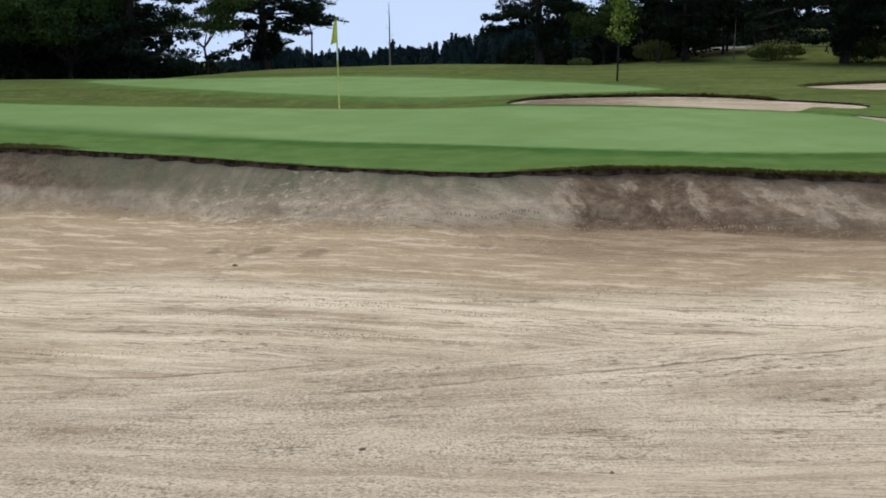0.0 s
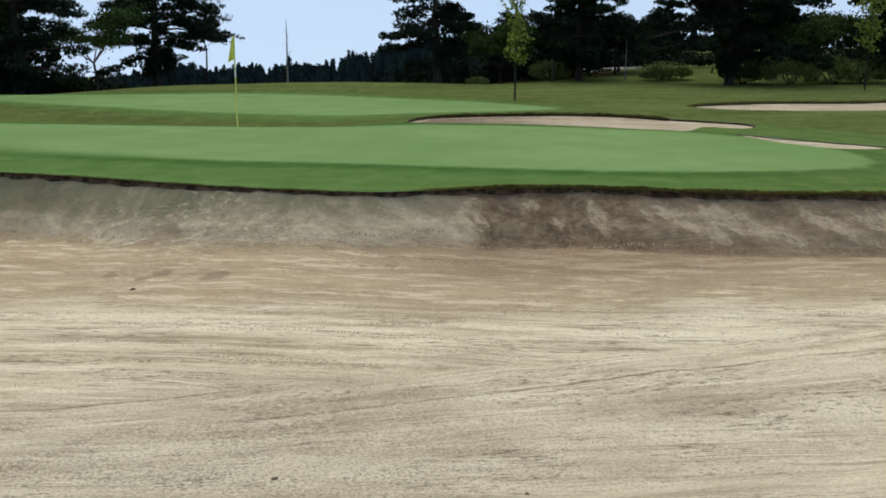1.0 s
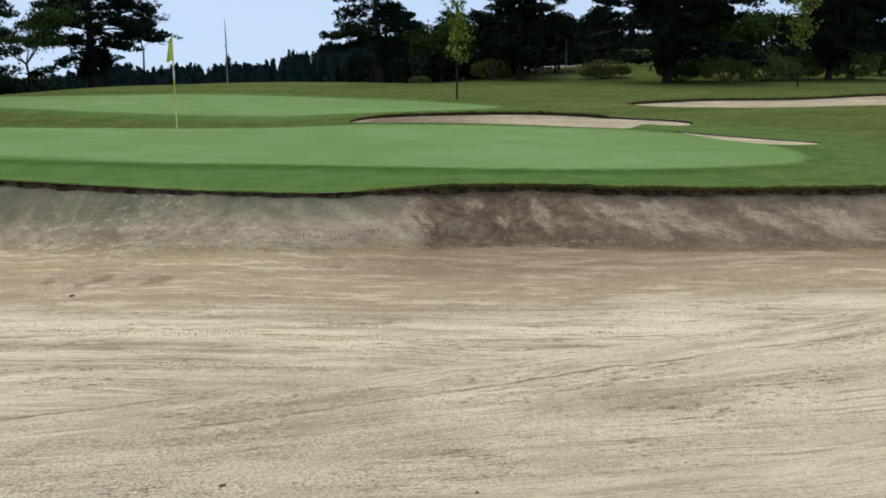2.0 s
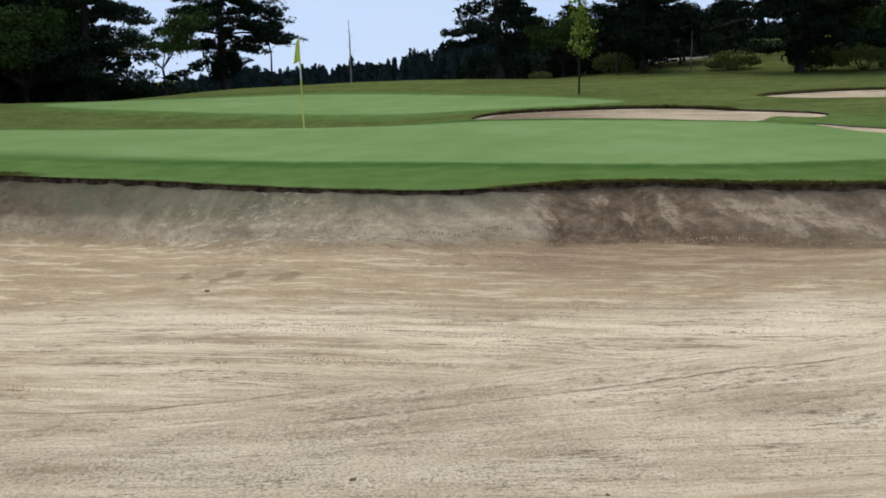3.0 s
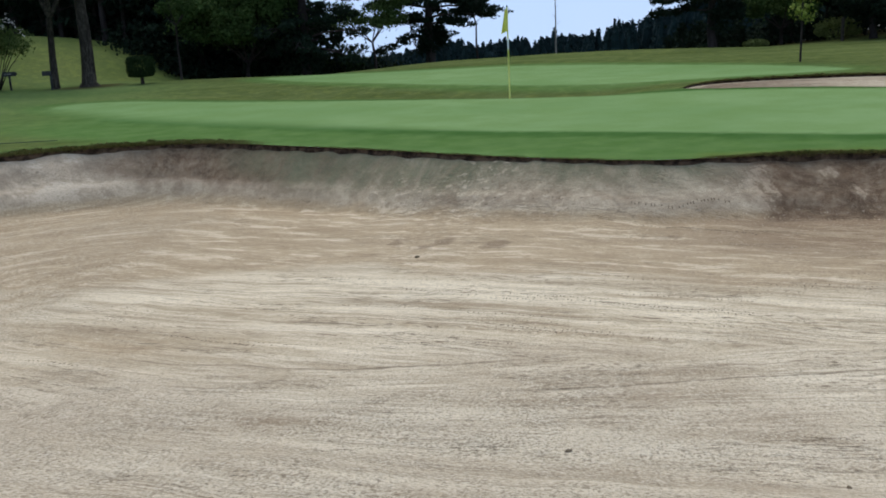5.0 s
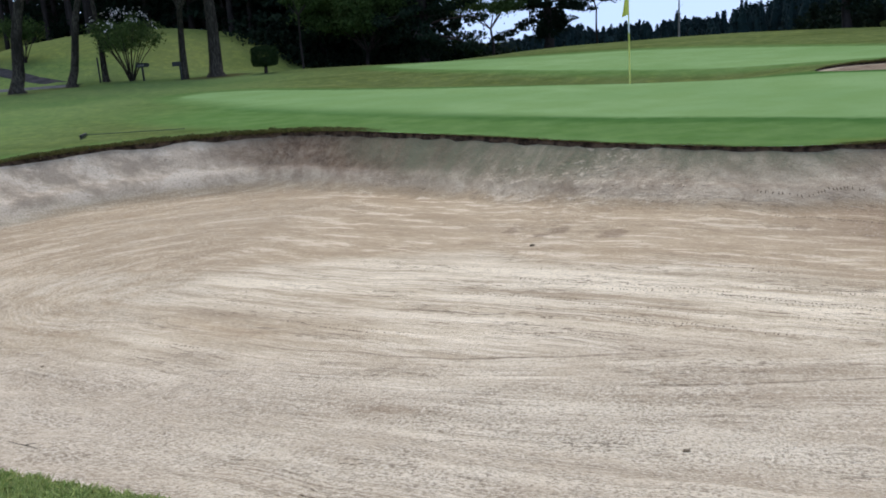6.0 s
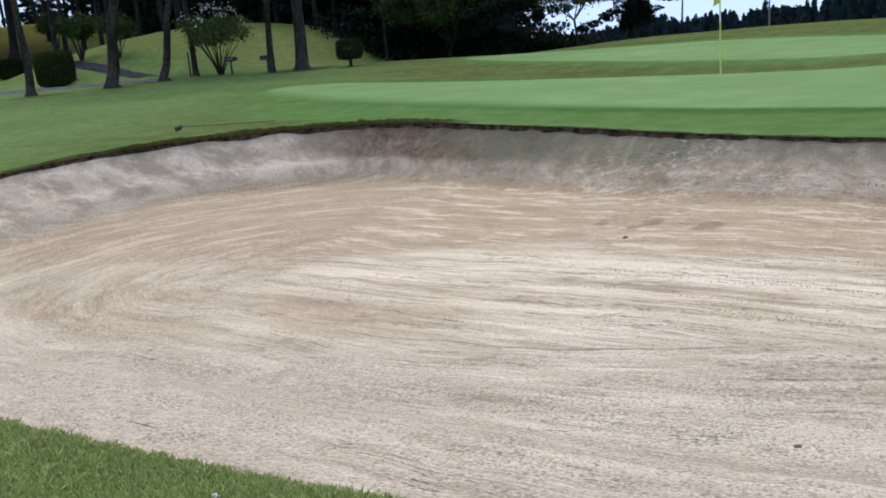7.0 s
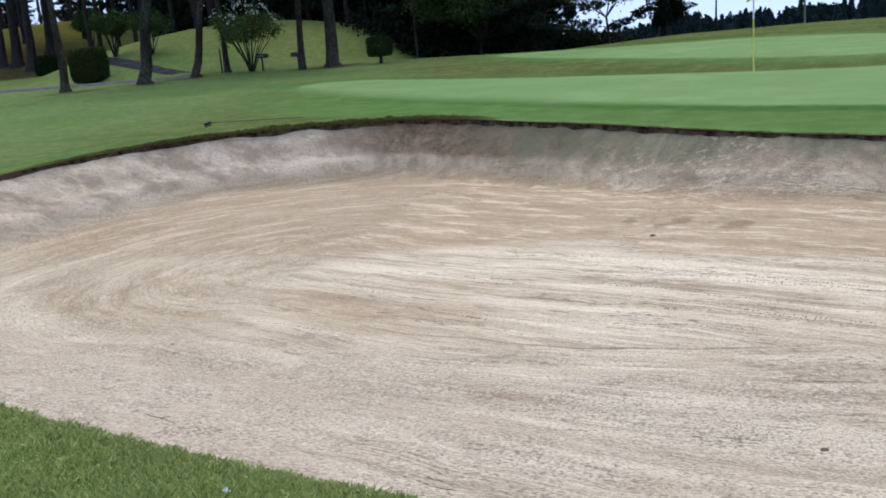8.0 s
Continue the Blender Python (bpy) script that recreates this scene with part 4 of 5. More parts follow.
def plant_pine(name, m, grown, label, bark=None, leaves=None, group=""):
    verts, faces, quads = grown
    tree = thing(name, m, label, "tree", group)
    link_mesh("trunk", verts, faces, bark or BARK, tree)
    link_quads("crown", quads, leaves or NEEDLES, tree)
    return tree


def grow_broadleaf(rng, height, fork, reach, trunk_r, clumps=34, leaves=190, leaf=(0.13, 0.045), clump_r=0.42, lean=(0, 0), crown_low=None, stems=1, steep=1.0):
    """Forked trunk and limbs, with loose leaf clumps at and along the limb ends."""
    verts, faces, quads = [], [], []
    ends = []
    for s in range(stems):
        a0 = 2 * math.pi * s / max(stems, 1) + rng.uniform(-0.3, 0.3)
        foot = Vector((0.10 * math.cos(a0), 0.10 * math.sin(a0), -0.1)) if stems > 1 else Vector((0, 0, -0.1))
        spl = 0.22 * reach if stems > 1 else 0.0
        top = Vector((lean[0] * fork + spl * math.cos(a0), lean[1] * fork + spl * math.sin(a0), fork))
        midp = foot.lerp(top, 0.5) + Vector((rng.normal() * 0.05, rng.normal() * 0.05, 0))
        r0 = trunk_r if stems == 1 else trunk_r * 0.6
        tube([foot, foot.lerp(midp, 0.25), midp, top], [r0 * 1.3, r0, r0 * 0.85, r0 * 0.7], 7, verts, faces)
        limbs = 6 if stems == 1 else 3
        for k in range(limbs):
            a = a0 + k * 2.399 + rng.uniform(-0.4, 0.4)
            out = reach * rng.uniform(0.5, 1.0)
            up = (height - fork) * rng.uniform(0.45, 0.95) * steep
            end = top + Vector((math.cos(a) * out, math.sin(a) * out, up))
            knee = top.lerp(end, 0.45) + Vector((math.cos(a) * out * 0.14, math.sin(a) * out * 0.14, -0.05 * up))
            tube([top, top.lerp(knee, 0.5), knee, end], [r0 * 0.5, r0 * 0.42, r0 * 0.3, r0 * 0.08], 5, verts, faces)
            for _ in range(3):
                b = a + rng.uniform(-0.9, 0.9)
                q = knee.lerp(end, rng.uniform(0.1, 0.9))
                e2 = q + Vector((math.cos(b) * out * 0.5, math.sin(b) * out * 0.5, rng.uniform(0.0, 0.35) * up))
                tube([q, q.lerp(e2, 0.5), e2], [r0 * 0.2, r0 * 0.14, r0 * 0.05], 4, verts, faces)
                ends += [e2, q.lerp(e2, 0.6)]
            ends += [end, knee.lerp(end, 0.6)]
    for k in range(clumps):
        c = np.array(ends[int(rng.integers(len(ends)))]) + rng.normal(size=3) * (0.22 * reach, 0.22 * reach, 0.10 * reach)
        if crown_low is not None:
            c[2] = c[2] if c[2] > crown_low else crown_low + rng.uniform(0, 0.55) * (height - crown_low)
        r = clump_r * rng.uniform(0.6, 1.3)
        offs = rng.normal(size=(leaves, 3)) * (0.6 * r, 0.6 * r, 0.34 * r)
        quads.append(leaf_quads(rng, c + offs, leaf[0], leaf[1], 0.1))
    return verts, faces, np.concatenate(quads)


def grow_fan(rng, height, spread, stems, stem_r, leaves=90, leaf=(0.075, 0.025), bare=0.48):
    """Stems that fan out from one foot in a V, forked above, with loose leaf clumps on their upper parts."""
    verts, faces, quads = [], [], []
    for k in range(stems):
        a = 2.399 * k + rng.uniform(-0.3, 0.3)
        out = spread * math.sqrt((k + 0.7) / stems) * rng.uniform(0.85, 1.1)
        h = height * (1.0 - 0.22 * (out / spread) ** 2) * rng.uniform(0.82, 1.0)
        d = Vector((math.cos(a), math.sin(a), 0))
        line = [d * (0.035 + out * q**1.2) + Vector((rng.normal() * 0.02, rng.normal() * 0.02, h * q - 0.05)) for q in (0, 0.25, 0.5, 0.75, 1.0)]
        tube(line, [stem_r * q for q in (1, 0.85, 0.65, 0.42, 0.15)], 5, verts, faces)
        tips = []
        for q in (0.55, 0.7, 0.82):
            p = line[2].lerp(line[4], (q - 0.5) * 2)
            e = p + Vector((rng.normal() * 0.22, rng.normal() * 0.22, rng.uniform(0.18, 0.42)))
            tube([p, p.lerp(e, 0.5) + d * 0.03, e], [stem_r * 0.4, stem_r * 0.28, stem_r * 0.1], 4, verts, faces)
            tips += [e, p.lerp(e, 0.6)]
        tips += [line[4], line[3], line[3].lerp(line[4], 0.5)]
        for p in tips:
            if p.z > bare * height:
                r = rng.uniform(0.13, 0.26) * (0.5 + 0.25 * height)
                quads.append(leaf_quads(rng, np.array(p) + rng.normal(size=(leaves, 3)) * (0.6 * r, 0.6 * r, 0.5 * r), leaf[0], leaf[1], 0.2))
    return verts, faces, np.concatenate(quads)


def grow_shrub(rng, size, n, leaf=(0.10, 0.035), box=0.0, lumps=20):
    """Leaves over a lumpy mound, or over a clipped block where box is near 1."""
    pts = []
    seeds = rng.uniform(-1, 1, (lumps, 3)) * (0.80, 0.80, 0.70)
    if box < 0.5:
        seeds[:, 2] = seeds[:, 2] * 0.6 - 0.25 + 0.5 * rng.uniform(0, 1, lumps) * (1 - np.abs(seeds[:, 0]))
    while sum(len(p) for p in pts) < n:
        q = rng.uniform(-1, 1, (4000, 3))
        ball = (q**2).sum(1)
        block = (np.abs(q) ** 8).sum(1)
        r = (1 - box) * ball + box * block
        d = np.min(np.linalg.norm(q[:, None] - seeds[None], axis=2), axis=1)
        ok = (r < 1) & (r > 0.18) & ((d < 0.48 if box > 0.5 else d < 0.27) | (rng.uniform(size=len(q)) < 0.05 + 0.90 * box))
        pts.append(q[ok])
    p = np.concatenate(pts)[:n]
    p = p * np.array(size) * 0.5 + (0, 0, size[2] * 0.5)
    return leaf_quads(rng, p, leaf[0], leaf[1], 0.3)


def plant_shrub(name, x, y, size, n, leaves, label, category="shrub", box=0.0, leaf=(0.10, 0.035), seed=1, lift=0.0, group=""):
    rng = np.random.default_rng(seed)
    bush = thing(name, pose(x, y, float(land(x, y)) - 0.04), label, category, group)
    v, f = [], []
    for k in range(5):
        a = k * 1.257 + rng.uniform(-0.3, 0.3)
        e = Vector((math.cos(a) * size[0] * 0.3, math.sin(a) * size[1] * 0.3, lift + size[2] * 0.6))
        tube([(0.05 * math.cos(a), 0.05 * math.sin(a), -0.05), e * 0.5, e], [0.035, 0.028, 0.012], 5, v, f)
    link_mesh("stems", v, f, BARK, bush)
    q = grow_shrub(rng, size, n, leaf, box)
    q[:, :, 2] += lift
    link_quads("foliage", q, leaves, bush)
    return bush


# ---- large structure ----
make_ground()
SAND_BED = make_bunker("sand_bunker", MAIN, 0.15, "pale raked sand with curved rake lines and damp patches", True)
BED = bvhtree.BVHTree.FromPolygons([v.co.copy() for v in SAND_BED.data.vertices], [tuple(f.vertices) for f in SAND_BED.data.polygons])
make_bunker("sand_bunker_far", FAR_A, 0.4, "pale sand in a shallow far bunker behind the green", depth=0.055)
make_bunker("sand_bunker_tongue", FAR_B, 0.4, "narrow strip of pale sand beside the green", depth=0.025)
make_bunker("sand_bunker_hill", FAR_C, 0.6, "long shallow bunker of pinkish sand in the rough", depth=0.05)


def make_ribbon(name, line, width, material, label, category, lift=0.03):
    """A paved strip that follows the land."""
    v, f = [], []
    pts = [Vector((*p, 0)) for p in line]
    fine = []
    for a, b in zip(pts, pts[1:]):
        fine += [a.lerp(b, t / 8) for t in range(8)]
    fine.append(pts[-1])
    for i, p in enumerate(fine):
        d = (fine[min(i + 1, len(fine) - 1)] - fine[max(i - 1, 0)]).normalized()
        s = Vector((-d.y, d.x, 0))
        for k in range(7):
            q = p + s * width * (k / 6 - 0.5)
            v.append((q.x, q.y, float(land(q.x, q.y)) + (lift if 0 < k < 6 else -0.12)))
    for i in range(len(fine) - 1):
        for k in range(6):
            a = 7 * i + k
            f.append((a, a + 7, a + 8, a + 1))
    return tagged(link_mesh(name, v, f, material), label, category, kind="structure")


make_ribbon("path", [(-62, 29.5), (-44, 31.6), (-34, 32.2), (-28.5, 32.3), (-24.5, 33.2), (-22.0, 34.3)], 1.7, ASPHALT_WORN, "worn grey asphalt cart path curving past the trees", "path", 0.05)
make_ribbon("path_branch", [(-21.8, 34.4), (-24.4, 35.1), (-27.6, 36.6), (-31.5, 38.8)], 0.8, ASPHALT, "dark asphalt branch of the path below the hill", "path", 0.06)
make_ribbon("road", [(13.5, 49.0), (18.5, 50.5), (24.0, 54.0), (30.0, 59.0), (40, 68)], 3.4, ROADWAY, "pale paved road rising through the trees", "road", 0.06)


# ---- the hole: flag ----
def make_flag():
    flag = thing("golf_flag", pose(0.0, 22.0, float(land(0, 22)) - 0.02), "yellow flagstick with a limp yellow flag on the green", "golf flag")
    for name, z0, z1, mat_, r, label in (("lower_stick", -0.1, 1.18, YELLOW, 0.020, ""), ("white_band", 1.18, 1.42, WHITE, 0.019, "white painted band"), ("upper_stick", 1.42, 2.15, YELLOW, 0.018, ""), ("tip", 2.15, 2.19, BLACK, 0.018, "dark cap")):
        v, f = tube([(0, 0, z0), (0, 0, (z0 + z1) / 2), (0, 0, z1)], [r, r, r], 10)
        link_mesh(name, v, f, mat_, flag, label)
    v, f = [], []
    nu, nv = 9, 14
    for j in range(nv + 1):
        t = j / nv
        w = 0.03 + 0.105 * t
        for i in range(nu + 1):
            s = i / nu
            fold = 0.035 * math.sin(s * 9 + t * 2) * s
            v.append((-0.016 - w * s, fold + 0.03 * s, 2.10 - 0.50 * t - 0.06 * s * t))
    for j in range(nv):
        for i in range(nu):
            a = j * (nu + 1) + i
            f.append((a, a + 1, a + nu + 2, a + nu + 1))
    cloth = link_mesh("cloth", v, f, CLOTH, flag, "limp yellow cloth")
    sol = cloth.modifiers.new("thickness", "SOLIDIFY")
    sol.thickness = 0.004
    return flag


make_flag()

# ---- trees behind the green ----
R = np.random.default_rng
z_at = lambda x, y: float(land(x, y))
for px, py, seed, h, spread, low, tr, lean, tiers, skirt, lab in (
        (-4.15, 48, 11, 9.6, 3.4, 2.1, 0.26, 0.0, 10, 14, "tall dark pine with layered drooping branches"),
        (-9.0, 41, 12, 9.4, 3.0, 1.3, 0.25, 0.01, 9, 8, "dense dark pine at the wood's edge"),
        (9.0, 44, 13, 8.2, 2.8, 2.2, 0.20, -0.01, 8, 4, "dark pine with open branches above the trees"),
        (15.8, 43, 14, 9.4, 2.4, 1.5, 0.15, -0.02, 12, 10, "dark pine with a dense rounded crown"),
        (21.35, 38.5, 15, 11.4, 4.3, 1.7, 0.20, 0.0, 17, 8, "broad dark pine beside the road"),
        (29.8, 38.5, 16, 9.6, 3.6, 1.7, 0.17, 0.03, 13, 8, "dark leaning pine on the slope")):
    plant_pine("pine_tree", pose(px, py, z_at(px, py)), grow_tiered_pine(R(seed), h, spread, low, tr, (lean, 0), tiers, 5 + tiers // 8, 6, 80, skirt=skirt), lab)
plant_pine("pine_tree", pose(-1.9, 52, z_at(-1.9, 52)), grow_pine(R(17), 4.8, 1.3, 2.2, 0.07, (0, 0), 50, 40), "slender young pine with a small crown")
plant_pine("deciduous_tree", pose(-6.4, 44, z_at(-6.4, 44)), grow_broadleaf(R(21), 4.1, 1.4, 1.6, 0.075, 46, 130, (0.12, 0.04), 0.42, (-0.05, 0), 2.1), "slender spreading tree with airy green leaves", BARK, LEAVES_MID)
plant_pine("maple_tree", pose(-11.6, 41, z_at(-11.6, 41)), grow_broadleaf(R(22), 4.2, 0.7, 1.8, 0.11, 170, 200, (0.13, 0.050), 0.46, (0, 0), 0.8), "spreading leafy green tree before the dark wood", BARK, LEAVES_MID)
plant_pine("deciduous_tree", pose(12.7, 46, z_at(12.7, 46)), grow_broadleaf(R(23), 3.0, 0.7, 1.3, 0.09, 60, 180, (0.13, 0.05), 0.42, (0, 0), 0.6), "small rounded green tree beside the pines", BARK, LEAVES_MID)
plant_pine("deciduous_tree", pose(26.3, 40.5, z_at(26.3, 40.5)), grow_broadleaf(R(24), 3.7, 0.8, 1.8, 0.10, 90, 180, (0.13, 0.045), 0.45, (0.1, 0), 1.1), "green leafy tree with forked leaning trunk", BARK, LEAVES_MID)
def dead_sapling(x, y, height, r, label):
    dead = thing("dead_tree", pose(x, y, z_at(x, y)), label, "tree")
    v, f = tube([(0, 0, -0.1), (0.0, 0, 0.3 * height), (0.015, 0, 0.65 * height), (0.0, 0, height)], [r, 0.76 * r, 0.58 * r, 0.22 * r], 7)
    link_mesh("trunk", v, f, BARK_PALE, dead)
    for k, (tz, ta, tl) in enumerate(((0.45, 0.2, 0.22), (0.58, 2.6, 0.16), (0.72, 0.5, 0.13), (0.83, 3.4, 0.10), (0.34, 3.0, 0.12))):
        tz = tz * height
        v, f = tube([(0.008, 0, tz), (0.5 * tl * math.cos(ta), 0.4 * tl * math.sin(ta), tz + 0.3 * tl), (tl * math.cos(ta), tl * math.sin(ta), tz + 0.8 * tl)], [0.009, 0.007, 0.003], 5)
        link_mesh("twig", v, f, BARK_PALE, dead)
    return dead


dead_sapling(1.92, 41.2, 2.65, 0.045, "thin bare dead sapling on the mound")
dead_sapling(17.9, 42.3, 1.95, 0.045, "thin pale dead stem before the pines")


def grow_sapling(rng, height, low, reach, n):
    """A staked young tree: one thin stem, short steep branches, yellow-green leaves."""
    v, f, q = [], [], []
    tube([(0, 0, -0.1), (0.01, 0, height * 0.35), (0.03, 0, height * 0.7), (0.02, 0, height)], [0.036, 0.030, 0.021, 0.007], 7, v, f)
    for k in range(30):
        t = k / 30
        z = low + (height - low) * t * 0.96
        shape = np.interp(t, [0, 0.12, 0.30, 0.40, 0.52, 0.72, 1.0], [0.7, 1.25, 0.95, 0.45, 1.2, 1.15, 0.4])
        a, ln = k * 2.399, reach * shape * rng.uniform(0.45, 1.3)
        e = Vector((math.cos(a) * ln, math.sin(a) * ln, z + ln * 0.95))
        s = Vector((0.02, 0, z))
        tube([s, s.lerp(e, 0.5), e], [0.012, 0.009, 0.003], 4, v, f)
        m = int(n / 30)
        w = rng.uniform(0.25, 1.05, (m, 1))
        c = np.array(s)[None] * (1 - w) + np.array(e)[None] * w + rng.normal(size=(m, 3)) * 0.065
        q.append(leaf_quads(rng, c, 0.11, 0.04, 0.2))
    return v, f, np.concatenate(q)


plant_pine("young_tree", pose(8.93, 29.6, z_at(8.93, 29.6)), grow_sapling(R(31), 3.9, 1.1, 0.40, 1000), "slender young tree with yellow-green leaves", BARK, LEAVES_LIGHT)
plant_pine("young_tree", pose(24.4, 33.2, z_at(24.4, 33.2)), grow_sapling(R(32), 3.7, 1.5, 0.50, 1100), "thin young tree with yellowing leaves", BARK, LEAVES_LIGHT)
plant_pine("young_tree", pose(-13.0, 36.2, z_at(-13.0, 36.2)), grow_broadleaf(R(33), 3.3, 2.1, 0.7, 0.05, 16, 90, (0.12, 0.045), 0.26), "thin young tree before the dark wood", BARK, LEAVES_MID)

# a bare stake at the edge of the woods
stake = thing("wooden_post", pose(14.4, 42.6, z_at(14.4, 42.6)), "weathered bare wooden post before the shrubs", "post")
sv, sf = tube([(0, 0, -0.1), (0, 0, 0.5), (0.01, 0, 1.0), (0.01, 0, 1.03)], [0.075, 0.07, 0.065, 0.03], 8)
link_mesh("shaft", sv, sf, BARK_LAWN, stake)

marker = thing("wooden_post", pose(-21.25, 34.85, z_at(-21.25, 34.85)), "thin dark marker post beside the leaning trunk", "post")
mv, mf = tube([(0, 0, -0.1), (0, 0, 0.5), (0.0, 0, 1.02), (0.0, 0, 1.05)], [0.034, 0.032, 0.032, 0.02], 8)
link_mesh("shaft", mv, mf, BLACK, marker)

# slender pines before the road
for k, (x, y, h) in enumerate([(14.9, 46.5, 3.2), (16.6, 46.0, 2.8), (17.4, 47.4, 2.9), (18.9, 46.2, 2.6), (19.8, 48.0, 2.9), (21.6, 47.0, 3.0), (13.6, 47.5, 3.4)]):
    plant_pine("pine_tree", pose(x, y, z_at(x, y)), grow_pine(R(140 + k), h, 1.05, 0.42 * h, 0.075, (0.0, 0), 60, 40, (0.24, 0.04), 0.3, 0.1, 16), "slender young pine with a bare lower stem", group="slender pines before the road")

# shrubs on the slope and at the foot of the woods
for i, (x, y, sx, sy, sz, m_, lab) in enumerate([
        (19.8, 42.0, 3.0, 1.7, 0.95, LEAVES_OLIVE, "low spreading olive-green shrub on the grass slope"),
        (15.0, 45.0, 2.4, 1.3, 1.05, LEAVES_OLIVE, "rounded olive shrub under the pines"),
        (22.6, 39.6, 2.6, 1.6, 1.2, LEAVES_MID, "green leafy shrub beside the pine"),
        (24.6, 39.0, 3.2, 1.8, 1.55, LEAVES_OLIVE, "light olive shrub among the trees"),
        (26.6, 38.8, 3.2, 1.8, 1.45, LEAVES_OLIVE, "light olive shrub among the trees"),
        (28.4, 39.2, 3.4, 1.8, 1.5, LEAVES_OLIVE, "light olive shrub among the trees"),
        (31.4, 39.0, 3.2, 1.8, 1.6, LEAVES_OLIVE, "light olive shrub among the trees"),
        (34.8, 41.0, 3.2, 1.8, 1.7, LEAVES_MID, "green leafy shrub on the slope"),
        (-8.0, 44.3, 2.4, 1.5, 1.5, LEAVES, "dark shrub below the pine"),
        (11.2, 44.6, 1.2, 0.9, 0.42, LEAVES_OLIVE, "low pale shrub at the wood's edge")]):
    plant_shrub("shrub", x, y, (sx, sy, sz), 6500, m_, lab, seed=40 + i, leaf=(0.10, 0.032))

# ---- woods ----
KINDS = [grow_pine(R(50 + k), h, s, lo, r, (0, 0), pd, 24, (0.52, 0.09)) for k, (h, s, lo, r, pd) in enumerate(
    [(9.5, 3.0, 0.7, 0.20, 165), (8.5, 2.8, 0.5, 0.18, 165), (10.5, 3.0, 1.2, 0.20, 165), (14.5, 2.8, 7.5, 0.17, 80), (15.5, 2.6, 8.5, 0.15, 75)])]
FIRST = {}


def wood_tree(kind, x, y, size, turn):
    m = pose(x, y, float(land(x, y)) - 0.05, 0, 0, turn) @ Matrix.Scale(size, 4)
    tall = kind >= 3
    if kind not in FIRST:
        FIRST[kind] = plant_pine("pine_tree", m, KINDS[kind], "tall bare-stemmed pine in the grove" if tall else "dark dense pine of the wood", group="grove of tall pines" if tall else "dark wood")
        return
    t = copy_thing(FIRST[kind], m)
    t.scale = (size, size, size)


rw = random.Random(7)
for wx, wy in ((-11.2, 46.6), (-12.0, 48.2)):
    wood_tree(1, wx, wy, 0.95, 40 * wx)
# left wood, behind the green and the grass hill
for row, (y, step, x0, x1) in enumerate([(46.5, 2.0, -17, -12.6), (50.0, 2.2, -26, -13.4), (53.5, 2.4, -34, -14.4), (59, 2.8, -41, -15.6), (66, 3.2, -46, -17)]):
    x = x0
    while x < x1:
        wood_tree(rw.choice((0, 1, 2)), x + rw.uniform(-0.6, 0.6), y + rw.uniform(-1.2, 1.2), rw.uniform(0.8, 1.15), rw.uniform(0, 360))
        x += step
# right wood, behind the pines and the road
for row, (y, step, x0, x1) in enumerate([(49.5, 1.2, 7.9, 21.0), (47.5, 1.3, 8.2, 12.5), (55.0, 1.7, 9.5, 25), (62, 2.0, 12, 29), (48.0, 2.4, 26, 44), (53.0, 2.6, 29, 50), (73, 3.4, 14, 48)]):
    x = x0
    while x < x1:
        size = rw.uniform(0.17, 0.25) * (y / 55) * (0.75 if x < 13.5 else 1.0) if x < 0.46 * y else rw.uniform(0.5, 0.8)
        if 0.60 < x / y < 0.71:
            size *= 0.42
        wood_tree(rw.choice((0, 1, 2)), x + rw.uniform(-0.6, 0.6), y + rw.uniform(-1.2, 1.2), size, rw.uniform(0, 360))
        x += step


def make_undergrowth(name, spans, count, seed, label):
    """Scrub that fills the foot of a wood, as one mass; near-black colour for the wood's shade."""
    rng = R(seed)
    pts = []
    for x0, x1, y0, y1, high in spans:
        for k in range(count):
            x, y = rng.uniform(x0, x1), rng.uniform(y0, y1)
            h = high * rng.uniform(0.5, 1.2)
            q = rng.normal(size=(90, 3)) * (0.6, 0.6, 0.28 * h)
            q[:, 2] = np.abs(q[:, 2]) * 1.4
            pts.append(q + (x, y, float(land(x, y))))
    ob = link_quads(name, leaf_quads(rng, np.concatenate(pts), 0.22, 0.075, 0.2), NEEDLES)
    return tagged(ob, label, "undergrowth", kind="stuff")


make_undergrowth("undergrowth", [(-19, -7.5, 43.5, 47, 1.5), (-28, -9, 48, 56, 2.2), (-40, -24, 56, 62, 3.0), (-70, -44, 68, 76, 3.4), (-10.5, -6.6, 49, 53, 1.2), (7.8, 17, 46.5, 52, 1.5), (13, 30, 56, 66, 1.6), (30, 46, 45, 50, 1.6), (18.5, 30, 52, 56, 1.8)], 70, 72, "scrub at the foot of the woods, coloured dark for shade")
x = -88.0
while x < -44:
    wood_tree(rw.choice((0, 1, 2)), x, rw.uniform(73, 80), rw.uniform(0.55, 0.75), rw.uniform(0, 360))
    x += 3.2
# open grove of tall stems on the far hill
for k in range(34):
    wood_tree(rw.choice((3, 4)), rw.uniform(-66, -37), rw.uniform(50, 72), rw.uniform(0.85, 1.1), rw.uniform(0, 360))
for k in range(16):
    wood_tree(rw.choice((3, 4)), rw.uniform(-38, -20), rw.uniform(47, 52), rw.uniform(0.85, 1.1), rw.uniform(0, 360))


